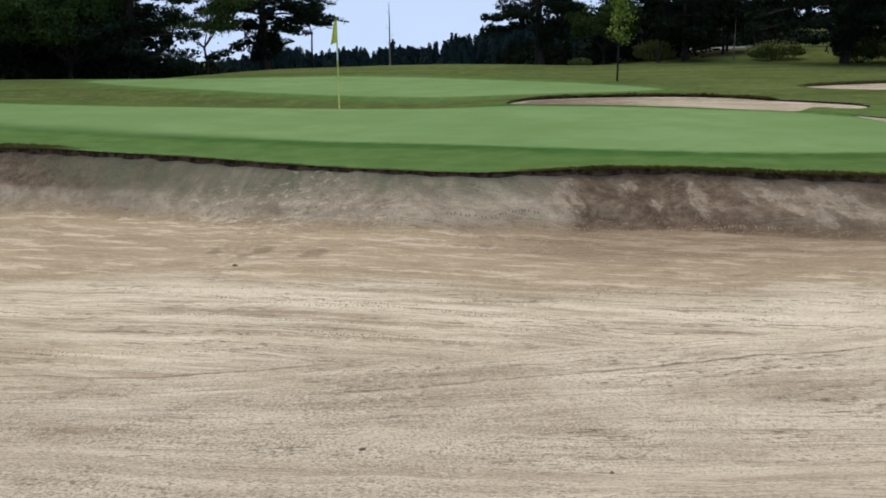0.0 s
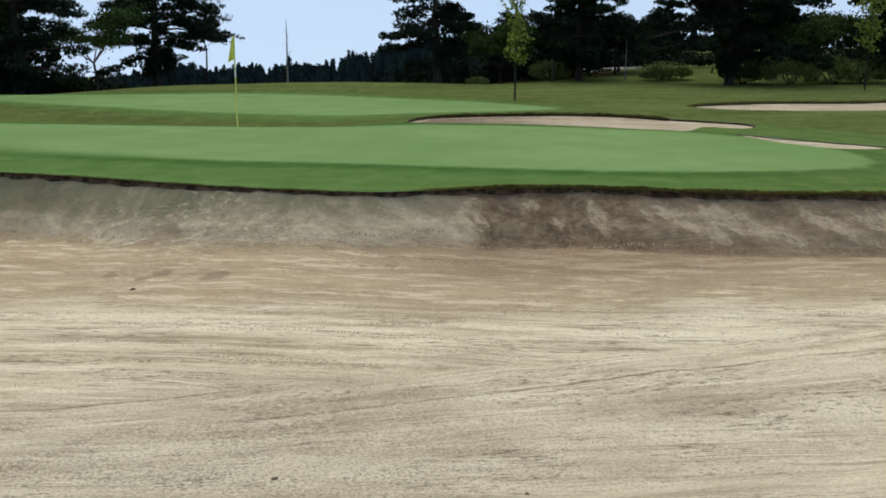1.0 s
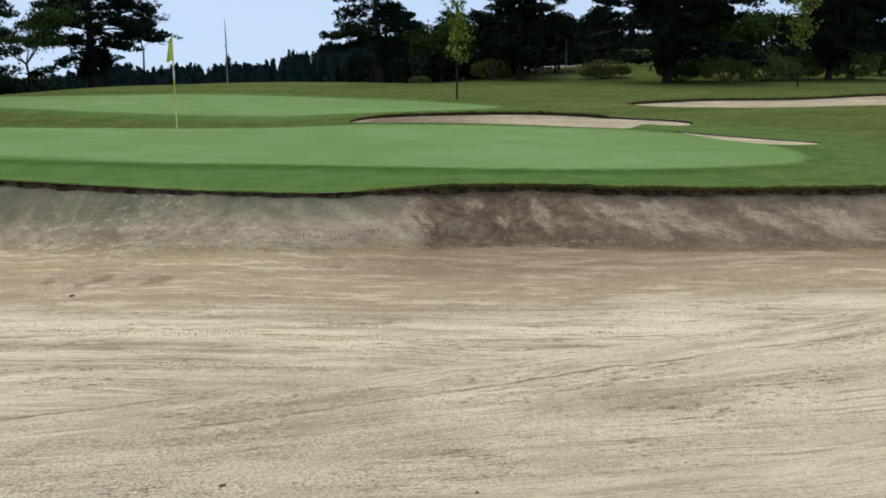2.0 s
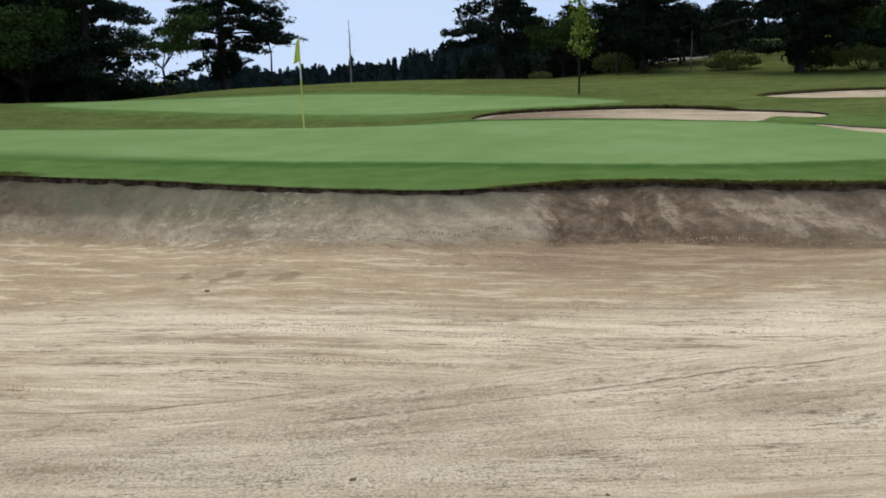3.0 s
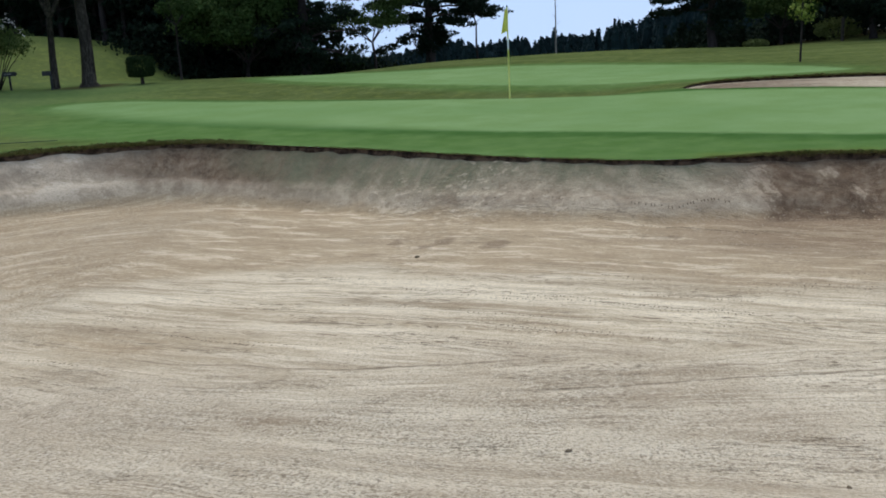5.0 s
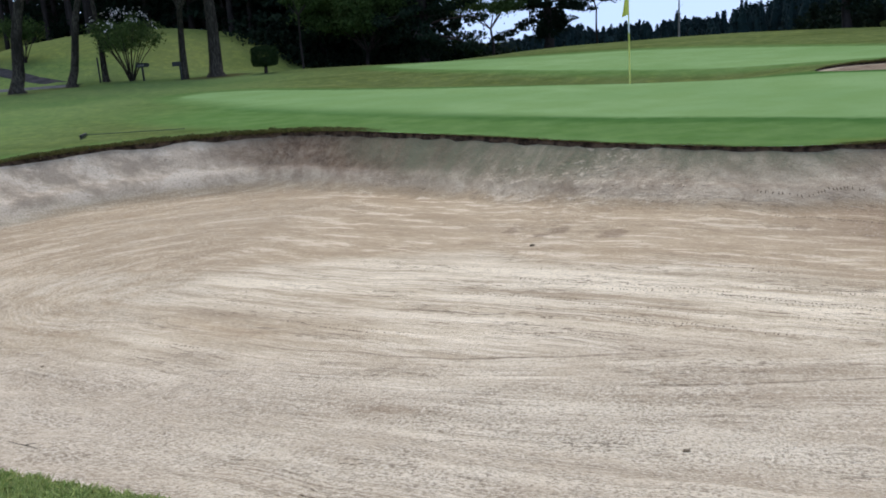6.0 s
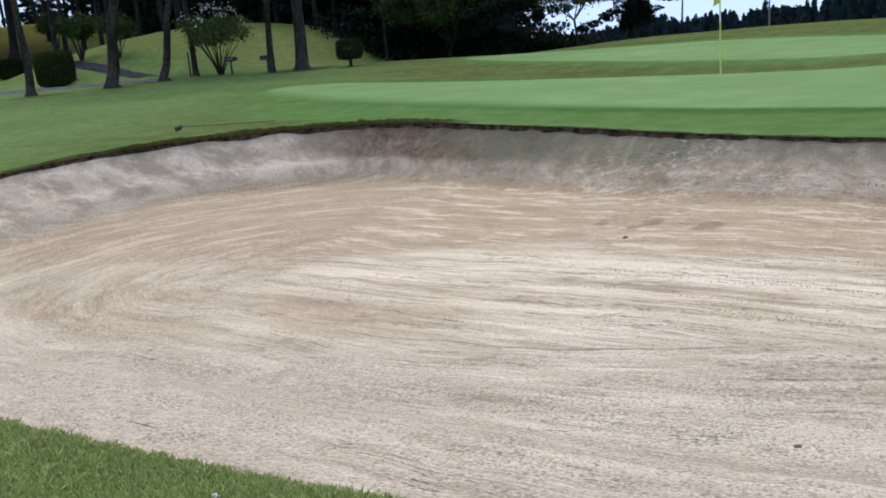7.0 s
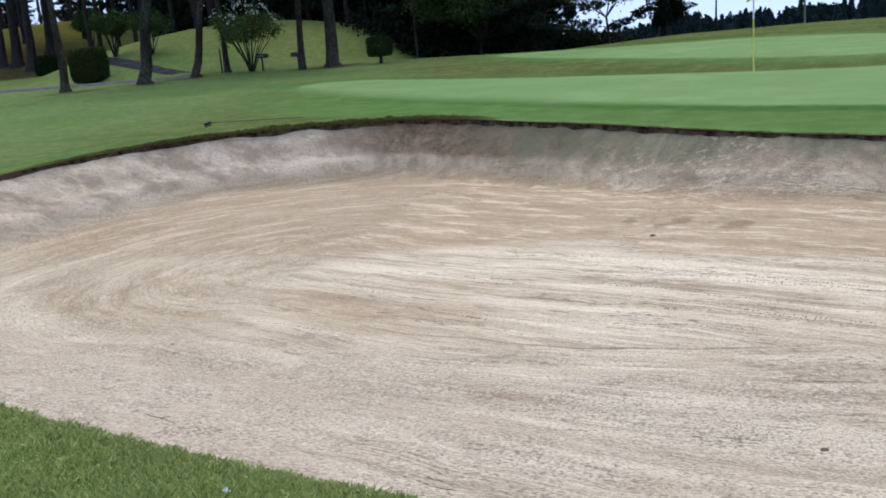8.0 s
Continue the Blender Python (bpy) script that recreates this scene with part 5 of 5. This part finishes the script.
def make_far_woods():
    """Distant conifers beyond the falling ground, as one mass."""
    rng = R(71)
    quads = []
    xs = [-60, -40, -21, -17, -8, -4, 2.5, 10, 17, 24, 34, 60]
    tops = [-4.5, -4.2, -3.7, -3.1, -1.9, -2.3, -1.7, -0.8, 0.8, 2.4, 4.0, 5.0]
    verts, faces = [], []
    for k in range(860):
        x, y = rng.uniform(-60, 60), rng.uniform(118, 150)
        top = np.interp(x * 130 / y, xs, tops) * y / 130 + rng.normal() * 0.4 - (0.35 + 0.65 * min(max(x / 10, 0.0), 1.0))
        g = float(land(x, y))
        h = max(top - g, 1.5)
        r = rng.uniform(1.1, 2.1)
        point = rng.uniform(0.8, 1.5)
        steps = [0.0, 0.2, 0.4, 0.6, 0.75, 0.88, 0.97]
        tube([(x + rng.normal() * 0.1, y, g + h * s) for s in steps], [0.85 * r * (1 - s**point) ** 0.8 * rng.uniform(0.75, 1.05) + 0.05 for s in steps], 7, verts, faces)
        t = rng.uniform(0.35, 1, (130, 1))
        a = rng.uniform(0, 2 * np.pi, (130, 1))
        w = r * (1 - t**point) ** 0.8 * rng.uniform(0.75, 1.1, (130, 1)) + 0.05
        c = np.concatenate([x + w * np.cos(a), y + w * np.sin(a), g + h * t], 1)
        quads.append(leaf_quads(rng, c, 0.42, 0.13, 0.5))
    first = len(verts)
    fine = np.concatenate(quads).reshape(-1, 3)
    verts = [tuple(v) for v in verts] + [tuple(v) for v in fine]
    faces = [tuple(f) for f in faces] + [tuple(range(first + 4 * i, first + 4 * i + 4)) for i in range(len(fine) // 4)]
    ob = link_mesh("far_woods", verts, faces, NEEDLES_HAZED, smooth=False)
    return tagged(ob, "distant line of dark conifers below the sky", "woods", kind="stuff")


make_far_woods()


# ---- left group: trunks on the lawn, clipped plants, signs ----
def lawn_trunk(x, y, r, top, height, seed, label, bark=None, bend=0.2, crown=True):
    rng = R(seed)
    z = z_at(x, y)
    lean = ((top[0] - x) / top[1], 0.0)
    grown = grow_pine(rng, height, 2.6, height * 0.62, r, lean, 90, 36, (0.34, 0.05), bend=0.1, sway=bend)
    plant_pine("pine_tree", pose(x, y, z), grown, label, bark or (BARK_LAWN if y < 40 else BARK))


lawn_trunk(-25.0, 29.6, 0.17, (-24.8, 3.4), 9.5, 81, "slender leaning pine trunk beside the path", bend=0.10)
lawn_trunk(-22.4, 31.0, 0.24, (-21.4, 3.1), 10.5, 82, "stout leaning pine trunk on the lawn", bend=0.17)
lawn_trunk(-21.5, 33.2, 0.17, (-20.5, 3.0), 10.0, 83, "leaning pine trunk on the lawn", bend=0.14)
lawn_trunk(-16.0, 34.5, 0.27, (-15.9, 3.0), 11.5, 84, "thick straight pine trunk on bare earth", bend=0.05)
lawn_trunk(-21.2, 35.2, 0.135, (-21.25, 3.0), 8.0, 85, "thin grey upright trunk beside the flowering shrub", bend=0.02)
lawn_trunk(-41.2, 46.8, 0.30, (-40.95, 3.0), 11.0, 86, "dark straight pine trunk near the path", bend=0.05)
lawn_trunk(-42.6, 47.2, 0.34, (-42.35, 3.0), 11.0, 87, "dark straight pine trunk near the path", bend=0.05)
lawn_trunk(-43.6, 47.0, 0.34, (-43.35, 3.0), 11.0, 88, "dark straight pine trunk near the path", bend=0.05)
lawn_trunk(-41.8, 49.3, 0.28, (-41.6, 3.0), 11.0, 89, "dark straight pine trunk behind the path", bend=0.05)
plant_pine("deciduous_tree", pose(-17.1, 34.0, z_at(-17.1, 34.0)), grow_broadleaf(R(90), 6.5, 2.6, 1.2, 0.15, 40, 120, (0.14, 0.05), 0.5, (0.05, 0), 3.6), "grey forked trunk beside the sign", BARK_LAWN, LEAVES)

myrtle = plant_pine("flowering_shrub", pose(-20.05, 35.2, z_at(-20.05, 35.2)), grow_fan(R(91), 2.75, 1.55, 18, 0.026, 38, (0.09, 0.032), 0.50), "many-stemmed flowering shrub with white blossom", BARK_LAWN, LEAVES_BRIGHT)
rng_f = R(92)
spots = []
for k in range(60):
    a, rr = rng_f.uniform(0, 2 * np.pi), rng_f.uniform(0.3, 1.65)
    spots.append(np.array((rr * math.cos(a), rr * math.sin(a), 2.95 - 0.30 * rr**2 + rng_f.uniform(-0.4, 0.1))) + rng_f.normal(size=(4, 3)) * 0.05)
link_quads("blossom", leaf_quads(rng_f, np.concatenate(spots), 0.07, 0.028), PETALS, myrtle, "white blossom clusters")
plant_pine("small_tree", pose(-28.5, 37.7, z_at(-28.5, 37.7)), grow_fan(R(93), 2.2, 0.80, 6, 0.040, 230, (0.10, 0.038), 0.50), "small tree with V-shaped stems and a rounded crown", BARK, LEAVES_MID)
plant_pine("small_tree", pose(-39.6, 50.5, z_at(-39.6, 50.5)), grow_fan(R(94), 2.6, 0.75, 5, 0.05, 230, (0.11, 0.042), 0.50), "small tree with V-shaped stems on the hill", BARK, LEAVES_MID)
plant_pine("small_tree", pose(-26.2, 37.3, z_at(-26.2, 37.3)), grow_fan(R(95), 2.1, 0.8, 9, 0.026, 36, (0.09, 0.03), 0.5), "sparse small flowering tree on the hill", BARK, LEAVES_MID)
plant_shrub("clipped_hedge", -27.4, 34.3, (1.32, 1.3, 1.48), 26000, LEAVES_DUSK, "dark clipped block of hedge beside the path", "hedge", 0.80, (0.075, 0.030), 96, 0.06)
plant_shrub("clipped_hedge", -38.0, 44.5, (1.4, 1.2, 1.1), 9000, LEAVES, "dark clipped hedge under the pines", "hedge", 0.85, (0.10, 0.04), 97, 0.05)

topiary = thing("topiary", pose(-13.9, 34.4, z_at(-13.9, 34.4)), "small clipped dark tree with a rounded block crown", "topiary")
tv, tf = tube([(0, 0, -0.1), (0.01, 0, 0.15), (0, 0, 0.6)], [0.085, 0.065, 0.05], 8)
link_mesh("trunk", tv, tf, BARK, topiary)
tq = grow_shrub(R(98), (0.92, 0.9, 0.78), 9000, (0.045, 0.018), 0.75)
tq[:, :, 2] += 0.26
link_quads("crown", tq, LEAVES, topiary)


def make_sign(x, y, arrow, label):
    sign = thing("wooden_sign", pose(x, y, z_at(x, y), 0, 0, 22), label, "sign")
    bm = bmesh.new()
    bmesh.ops.create_cube(bm, size=1.0, matrix=Matrix.LocRotScale((0, 0, 0.28), None, (0.075, 0.075, 0.76)))
    bmesh.ops.bevel(bm, geom=bm.edges[:], offset=0.008, segments=1, affect="EDGES")
    part("post", bm, BLACK, sign)
    bm = bmesh.new()
    w = 0.24 if arrow else 0.16
    ring = [(-w, -0.085), (w, -0.085), (w + (0.07 if arrow else 0), 0.0), (w, 0.085), (-w, 0.085)]
    shift = 0.0 if arrow else -0.12
    front = [bm.verts.new((a + shift, -0.065, 0.62 + b)) for a, b in ring]
    back = [bm.verts.new((a + shift, -0.040, 0.62 + b)) for a, b in ring]
    bm.faces.new(front)
    bm.faces.new(back[::-1])
    for i in range(5):
        bm.faces.new((front[i], back[i], back[(i + 1) % 5], front[(i + 1) % 5]))
    bmesh.ops.recalc_face_normals(bm, faces=bm.faces)
    board = part("board", bm, BLACK, sign, "dark board with faded lettering")
    if arrow:
        bm = bmesh.new()
        for k, (a, ln) in enumerate(((-0.13, 0.07), (-0.04, 0.07), (0.05, 0.07))):
            bmesh.ops.create_cube(bm, size=1.0, matrix=Matrix.LocRotScale((a, -0.067, 0.62), None, (ln, 0.006, 0.06)))
        part("lettering", bm, SIGN_FACE, board, "faded pale lettering bars")
    return sign


make_sign(-19.4, 35.0, True, "dark wooden arrow sign on a short post")
make_sign(-17.05, 33.6, False, "dark wooden sign beside the pale trunk")


# ---- loose things on turf and sand ----
def make_rake():
    x, y = -10.55, 16.1
    rake = thing("bunker_rake", pose(x, y, z_at(x, y)), "dark bunker rake lying on the grass", "rake")
    v, f = tube([(0.0, 0, 0.07), (0.9, 0.24, 0.055), (1.9, 0.52, 0.04)], [0.008, 0.008, 0.007], 8)
    link_mesh("handle", v, f, HANDLE, rake, "dull green handle")
    bm = bmesh.new()
    bmesh.ops.create_cube(bm, size=1.0, matrix=Matrix.LocRotScale((-0.02, 0, 0.07), Euler((0, 0, 0.26)), (0.05, 0.40, 0.045)))
    bmesh.ops.bevel(bm, geom=bm.edges[:], offset=0.012, segments=2, affect="EDGES")
    head = part("head", bm, BLACK, rake)
    for k in range(9):
        bm = bmesh.new()
        bmesh.ops.create_cone(bm, cap_ends=True, segments=6, radius1=0.004, radius2=0.009, depth=0.08, matrix=Matrix.Translation((-0.02 - 0.26 * (k - 4) * 0.05, (k - 4) * 0.05, 0.03)))
        part("tine", bm, BLACK, head)
    return rake


make_rake()


def sand_z(x, y):
    place = BED.ray_cast(Vector((x, y, 5.0)), Vector((0, 0, -1)))[0]
    return place.z


def make_clod(x, y, size, seed, label, material=None, flat=0.42):
    rng = random.Random(seed)
    bm = bmesh.new()
    bmesh.ops.create_icosphere(bm, subdivisions=2, radius=1.0)
    for v in bm.verts:
        v.co *= rng.uniform(0.75, 1.2)
        v.co.x *= size
        v.co.y *= size * 0.7
        v.co.z *= size * flat
    me = bpy.data.meshes.new("sand_clod")
    bm.to_mesh(me)
    bm.free()
    me.materials.append(material or CLOD)
    ob = new("sand_clod", me)
    ob.matrix_basis = pose(x, y, sand_z(x, y) + size * 0.28 * flat, 0, 0, rng.uniform(0, 90))
    return tagged(ob, label, "sand clod", "clods on the sand")


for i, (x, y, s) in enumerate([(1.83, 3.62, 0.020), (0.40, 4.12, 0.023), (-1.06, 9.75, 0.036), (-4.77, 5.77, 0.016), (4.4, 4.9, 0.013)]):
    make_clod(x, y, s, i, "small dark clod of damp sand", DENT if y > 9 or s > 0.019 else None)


def make_marks(lines, seed, material, label, across=1.0, along=0.5):
    """Rows of small ridges that the rake's tines left in the sand."""
    rng = R(seed)
    v, f = [], []
    for pts, gap, size in lines:
        p = [Vector((*q, 0)) for q in pts]
        for a, b in zip(p, p[1:]):
            k = max(1, int((b - a).length / gap))
            d = (b - a).normalized()
            s = Vector((-d.y, d.x, 0))
            for i in range(k):
                if rng.uniform() < 0.22:
                    continue
                c = a.lerp(b, (i + rng.uniform(-0.25, 0.25)) / k) + s * rng.normal() * 0.006
                h = size * rng.uniform(0.7, 1.3)
                n0 = len(v)
                for w, l, up in ((-1, 0, 0), (0, -1, 0), (1, 0, 0), (0, 1, 0), (0, 0, 1)):
                    q = c + s * w * across * h + d * l * min(0.018 * along, along * h)
                    v.append((q.x, q.y, up * min(0.007, 0.4 * h)))
                f += [(n0, n0 + 1, n0 + 4), (n0 + 1, n0 + 2, n0 + 4), (n0 + 2, n0 + 3, n0 + 4), (n0 + 3, n0, n0 + 4)]
    v = np.array(v)
    v[:, 2] += [sand_z(a, b) for a, b in v[:, :2]]
    ob = link_mesh("rake_marks", v, f, material)
    return tagged(ob, label, "rake marks", kind="stuff")


def rake_rows(count, seed):
    """Short rows of tine dents along the sweep of the rake over the pale middle of the sand."""
    rng = random.Random(seed)
    rows = []
    for _ in range(count):
        x = rng.uniform(-4.2, 6.0)
        y = rng.uniform(6.3, 9.2 - 0.22 * max(x + 1.0, 0.0))
        line = []
        for _ in range(rng.randint(5, 14)):
            line.append((x, y))
            x += 0.1
            y += 0.1 * (-0.42 + 0.03 * min(max(x, 0.0), 8.0))
        rows.append((line, rng.uniform(0.034, 0.042), rng.uniform(0.009, 0.017)))
    return rows


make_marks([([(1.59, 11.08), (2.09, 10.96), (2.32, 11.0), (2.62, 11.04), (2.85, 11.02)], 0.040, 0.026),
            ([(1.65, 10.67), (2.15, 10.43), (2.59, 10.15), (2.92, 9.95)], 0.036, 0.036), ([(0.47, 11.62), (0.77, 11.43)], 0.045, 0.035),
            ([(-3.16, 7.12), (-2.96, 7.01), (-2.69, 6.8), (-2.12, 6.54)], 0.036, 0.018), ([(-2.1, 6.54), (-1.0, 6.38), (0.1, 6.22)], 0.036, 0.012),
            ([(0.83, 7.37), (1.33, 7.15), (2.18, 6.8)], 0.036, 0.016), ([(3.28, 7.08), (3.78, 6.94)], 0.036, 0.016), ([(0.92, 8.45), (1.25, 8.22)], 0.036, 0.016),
            ([(-0.13, 7.7), (0.34, 7.55)], 0.036, 0.016)] + [([(1.80, 4.28), (2.3, 4.20)], 0.03, 0.010), ([(2.40, 4.33), (2.86, 4.10)], 0.03, 0.010)] + rake_rows(46, 5), 77, DENT, "rows of small ridges left by rake tines, coloured dark for shade")
make_marks([([(2.6, 10.87), (3.2, 10.83), (3.69, 10.68), (4.33, 10.54), (5.17, 10.46), (5.8, 10.23)], 0.045, 0.030), ([(3.5, 10.72), (4.1, 10.50), (4.8, 10.40)], 0.05, 0.026)], 78, SCUFF, "rows of small pale ridges at the foot of the damp bank")

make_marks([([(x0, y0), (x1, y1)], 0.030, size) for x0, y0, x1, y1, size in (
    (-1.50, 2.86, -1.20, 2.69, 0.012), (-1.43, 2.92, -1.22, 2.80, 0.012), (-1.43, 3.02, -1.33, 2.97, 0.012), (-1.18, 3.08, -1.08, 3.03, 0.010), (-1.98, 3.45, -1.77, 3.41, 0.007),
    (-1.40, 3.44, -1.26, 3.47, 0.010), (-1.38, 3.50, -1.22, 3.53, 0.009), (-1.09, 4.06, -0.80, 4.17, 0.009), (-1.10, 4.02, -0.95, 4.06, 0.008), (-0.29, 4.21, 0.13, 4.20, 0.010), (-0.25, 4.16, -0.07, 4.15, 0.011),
    (-0.33, 4.64, -0.16, 4.63, 0.008), (1.39, 3.88, 1.50, 3.84, 0.010), (1.49, 3.73, 1.60, 3.67, 0.010), (1.18, 3.85, 1.27, 3.81, 0.009))], 79, DENT, "short thin grooves in the raked sand, coloured dark for shade", 0.36, 2.2)


def make_blades(name, ring, count, x0, x1, width, height, material, seed, label, droop=0.3, side=None, rise=(0.6, 1.0), crowd=1.5):
    """Single grass blades on the strip of turf outside the bunker's edge."""
    rng = R(seed)
    sel = ring[(ring[:, 0] > x0) & (ring[:, 0] < x1) & (side(ring[:, 1]))]
    n_all = np.roll(ring, -1, 0) - np.roll(ring, 1, 0)
    out = {tuple(p): np.array((d[1], -d[0])) / np.hypot(*d) for p, d in zip(ring, n_all)}
    probe = sel[len(sel) // 2]
    sign = -1 if inside(ring, (probe + 0.05 * out[tuple(probe)])[None])[0] else 1
    nn = np.array([out[tuple(p)] for p in sel]) * sign
    k = rng.integers(len(sel), size=count)
    w = rng.uniform(0, 1, count) ** crowd * width * (rng.uniform(0.5, 1.5, count) if crowd == 1.0 else 1.0)
    step = float(np.hypot(*(ring[1] - ring[0])))
    ease = np.stack([-nn[k][:, 1], nn[k][:, 0]], 1) * rng.uniform(-0.6, 0.6, (count, 1)) * step
    p = sel[k] + ease + nn[k] * (w[:, None] - 0.02) + rng.normal(size=(count, 2)) * 0.03
    keep = to_ring(ring, p)[0] < 0.02
    p, dirs = p[keep], nn[k][keep]
    m = len(p)
    z = land(p[:, 0], p[:, 1])
    base = np.column_stack([p, z - 0.004])
    tuft = np.array([noise.noise((a * 9.0, b * 9.0, 4.0)) + 0.6 * noise.noise((a * 24.0, b * 24.0, 6.0)) + 0.9 * noise.noise((a * 2.7, b * 2.7, 8.0)) for a, b in p]) 
    h = height * rng.uniform(0.5, 1.25, (m, 1)) * np.clip(1.0 + 0.6 * tuft, 0.5, 1.7)[:, None]
    h = h * (np.clip((p[:, 0] - x0) / 1.6, 0.12, 1) * np.clip((x1 - p[:, 0]) / 1.6, 0.12, 1))[:, None]
    lean = rng.normal(size=(m, 2)) * 0.35 - dirs * droop
    tip = base + np.column_stack([lean * h, h[:, 0] * rng.uniform(rise[0], rise[1], m)])
    a = rng.uniform(0, np.pi, m)
    s = np.column_stack([np.cos(a), np.sin(a), 0 * a]) * rng.uniform(0.0015, 0.0032, (m, 1)) * (1 + 8 * height)
    mid = base * 0.45 + tip * 0.55 + np.column_stack([-lean * h * 0.18, 0.1 * h[:, 0]])
    q = np.stack([base - s, base + s, mid + 0.8 * s, tip], 1)
    ob = link_quads(name, q, material)
    return tagged(ob, label, "grass", kind="stuff")


make_blades("grass_blades", MAIN, 230000, -6.8, 3.0, 1.30, 0.030, BLADE, 101, "short green grass blades on the near bank", 0.1, lambda v: v < 4.2, (0.8, 1.15), 1.0)
make_blades("rim_grass_near", MAIN, 15000, -6.8, 3.0, 0.22, 0.028, BLADE_TIP, 108, "dry yellowish grass tips along the near bank", 0.4, lambda v: v < 4.2)
make_blades("rim_grass", MAIN, 20000, -4.5, 2.6, 0.10, 0.014, BLADE_RIM, 102, "close-cropped grass along the bunker's rim", 0.6, lambda v: v > 8.5)
make_blades("rim_grass_tall", MAIN, 30000, 2.3, 13.0, 0.13, 0.042, BLADE_RIM, 103, "ragged longer grass on the bunker's rim", 0.5, lambda v: v > 8.5)
make_blades("rim_grass_tall", MAIN, 34000, -11.6, -4.0, 0.34, 0.058, BLADE_RIM, 104, "ragged longer grass on the bunker's rim", 0.5, lambda v: v > 8.0)
make_blades("hanging_grass", MAIN, 9000, 2.3, 13.0, 0.030, 0.040, BLADE_DEAD, 105, "withered brown grass hanging from the bunker's rim", 0.55, lambda v: v > 7.5, (-1.1, 0.5))
make_blades("hanging_grass", MAIN, 10000, -11.6, -4.2, 0.030, 0.040, BLADE_DEAD, 109, "withered brown grass hanging from the bunker's rim", 0.55, lambda v: v > 7.5, (-1.1, 0.5))
make_blades("rim_grass_far", FAR_A, 12000, 4.0, 12.6, 0.10, 0.06, BLADE_RIM, 106, "ragged grass on the far bunker's rim", 0.5, lambda v: v > 22.3)
make_blades("rim_grass_far", FAR_C, 9000, 13.0, 29.0, 0.12, 0.07, BLADE_RIM, 107, "ragged grass on the hill bunker's rim", 0.5, lambda v: v > 26.0)


def make_clover():
    """A clover head: a loose cluster of small white florets on a short stalk."""
    x, y = -1.99, 2.13
    rng = R(9)
    clover = thing("white_flower", pose(x, y, z_at(x, y)), "tiny white clover head in the grass", "flower")
    bm = bmesh.new()
    for dx, dy, dz in rng.normal(size=(22, 3)) * (0.008, 0.004, 0.003):
        bmesh.ops.create_icosphere(bm, subdivisions=1, radius=0.0036, matrix=pose(dx, dy, 0.040 + dz, 25 * dx, 0, 40))
    part("blossom", bm, PETALS, clover)
    v, f = tube([(0.0, 0.0, -0.004), (0.003, 0.0, 0.018), (0.0, 0.0, 0.038)], [0.0012, 0.001, 0.0009], 6)
    link_mesh("stalk", v, f, BLADE, clover)


make_clover()


# a dry twig on the sand below the near bank
twig = thing("dry_twig", pose(-3.2, 3.36, sand_z(-3.2, 3.36) + 0.006), "thin dry twig lying on the raked sand", "twig")
wv, wf = tube([(-0.11, 0.04, 0.004), (-0.03, 0.008, 0.008), (0.05, -0.012, 0.006), (0.12, -0.035, 0.002)], [0.0015, 0.0022, 0.002, 0.001], 6)
link_mesh("stem", wv, wf, BARK_LAWN, twig)
wv, wf = tube([(0.02, -0.004, 0.007), (0.05, 0.012, 0.010), (0.07, 0.022, 0.008)], [0.002, 0.0015, 0.001], 5)
link_mesh("side_shoot", wv, wf, BARK_LAWN, twig)
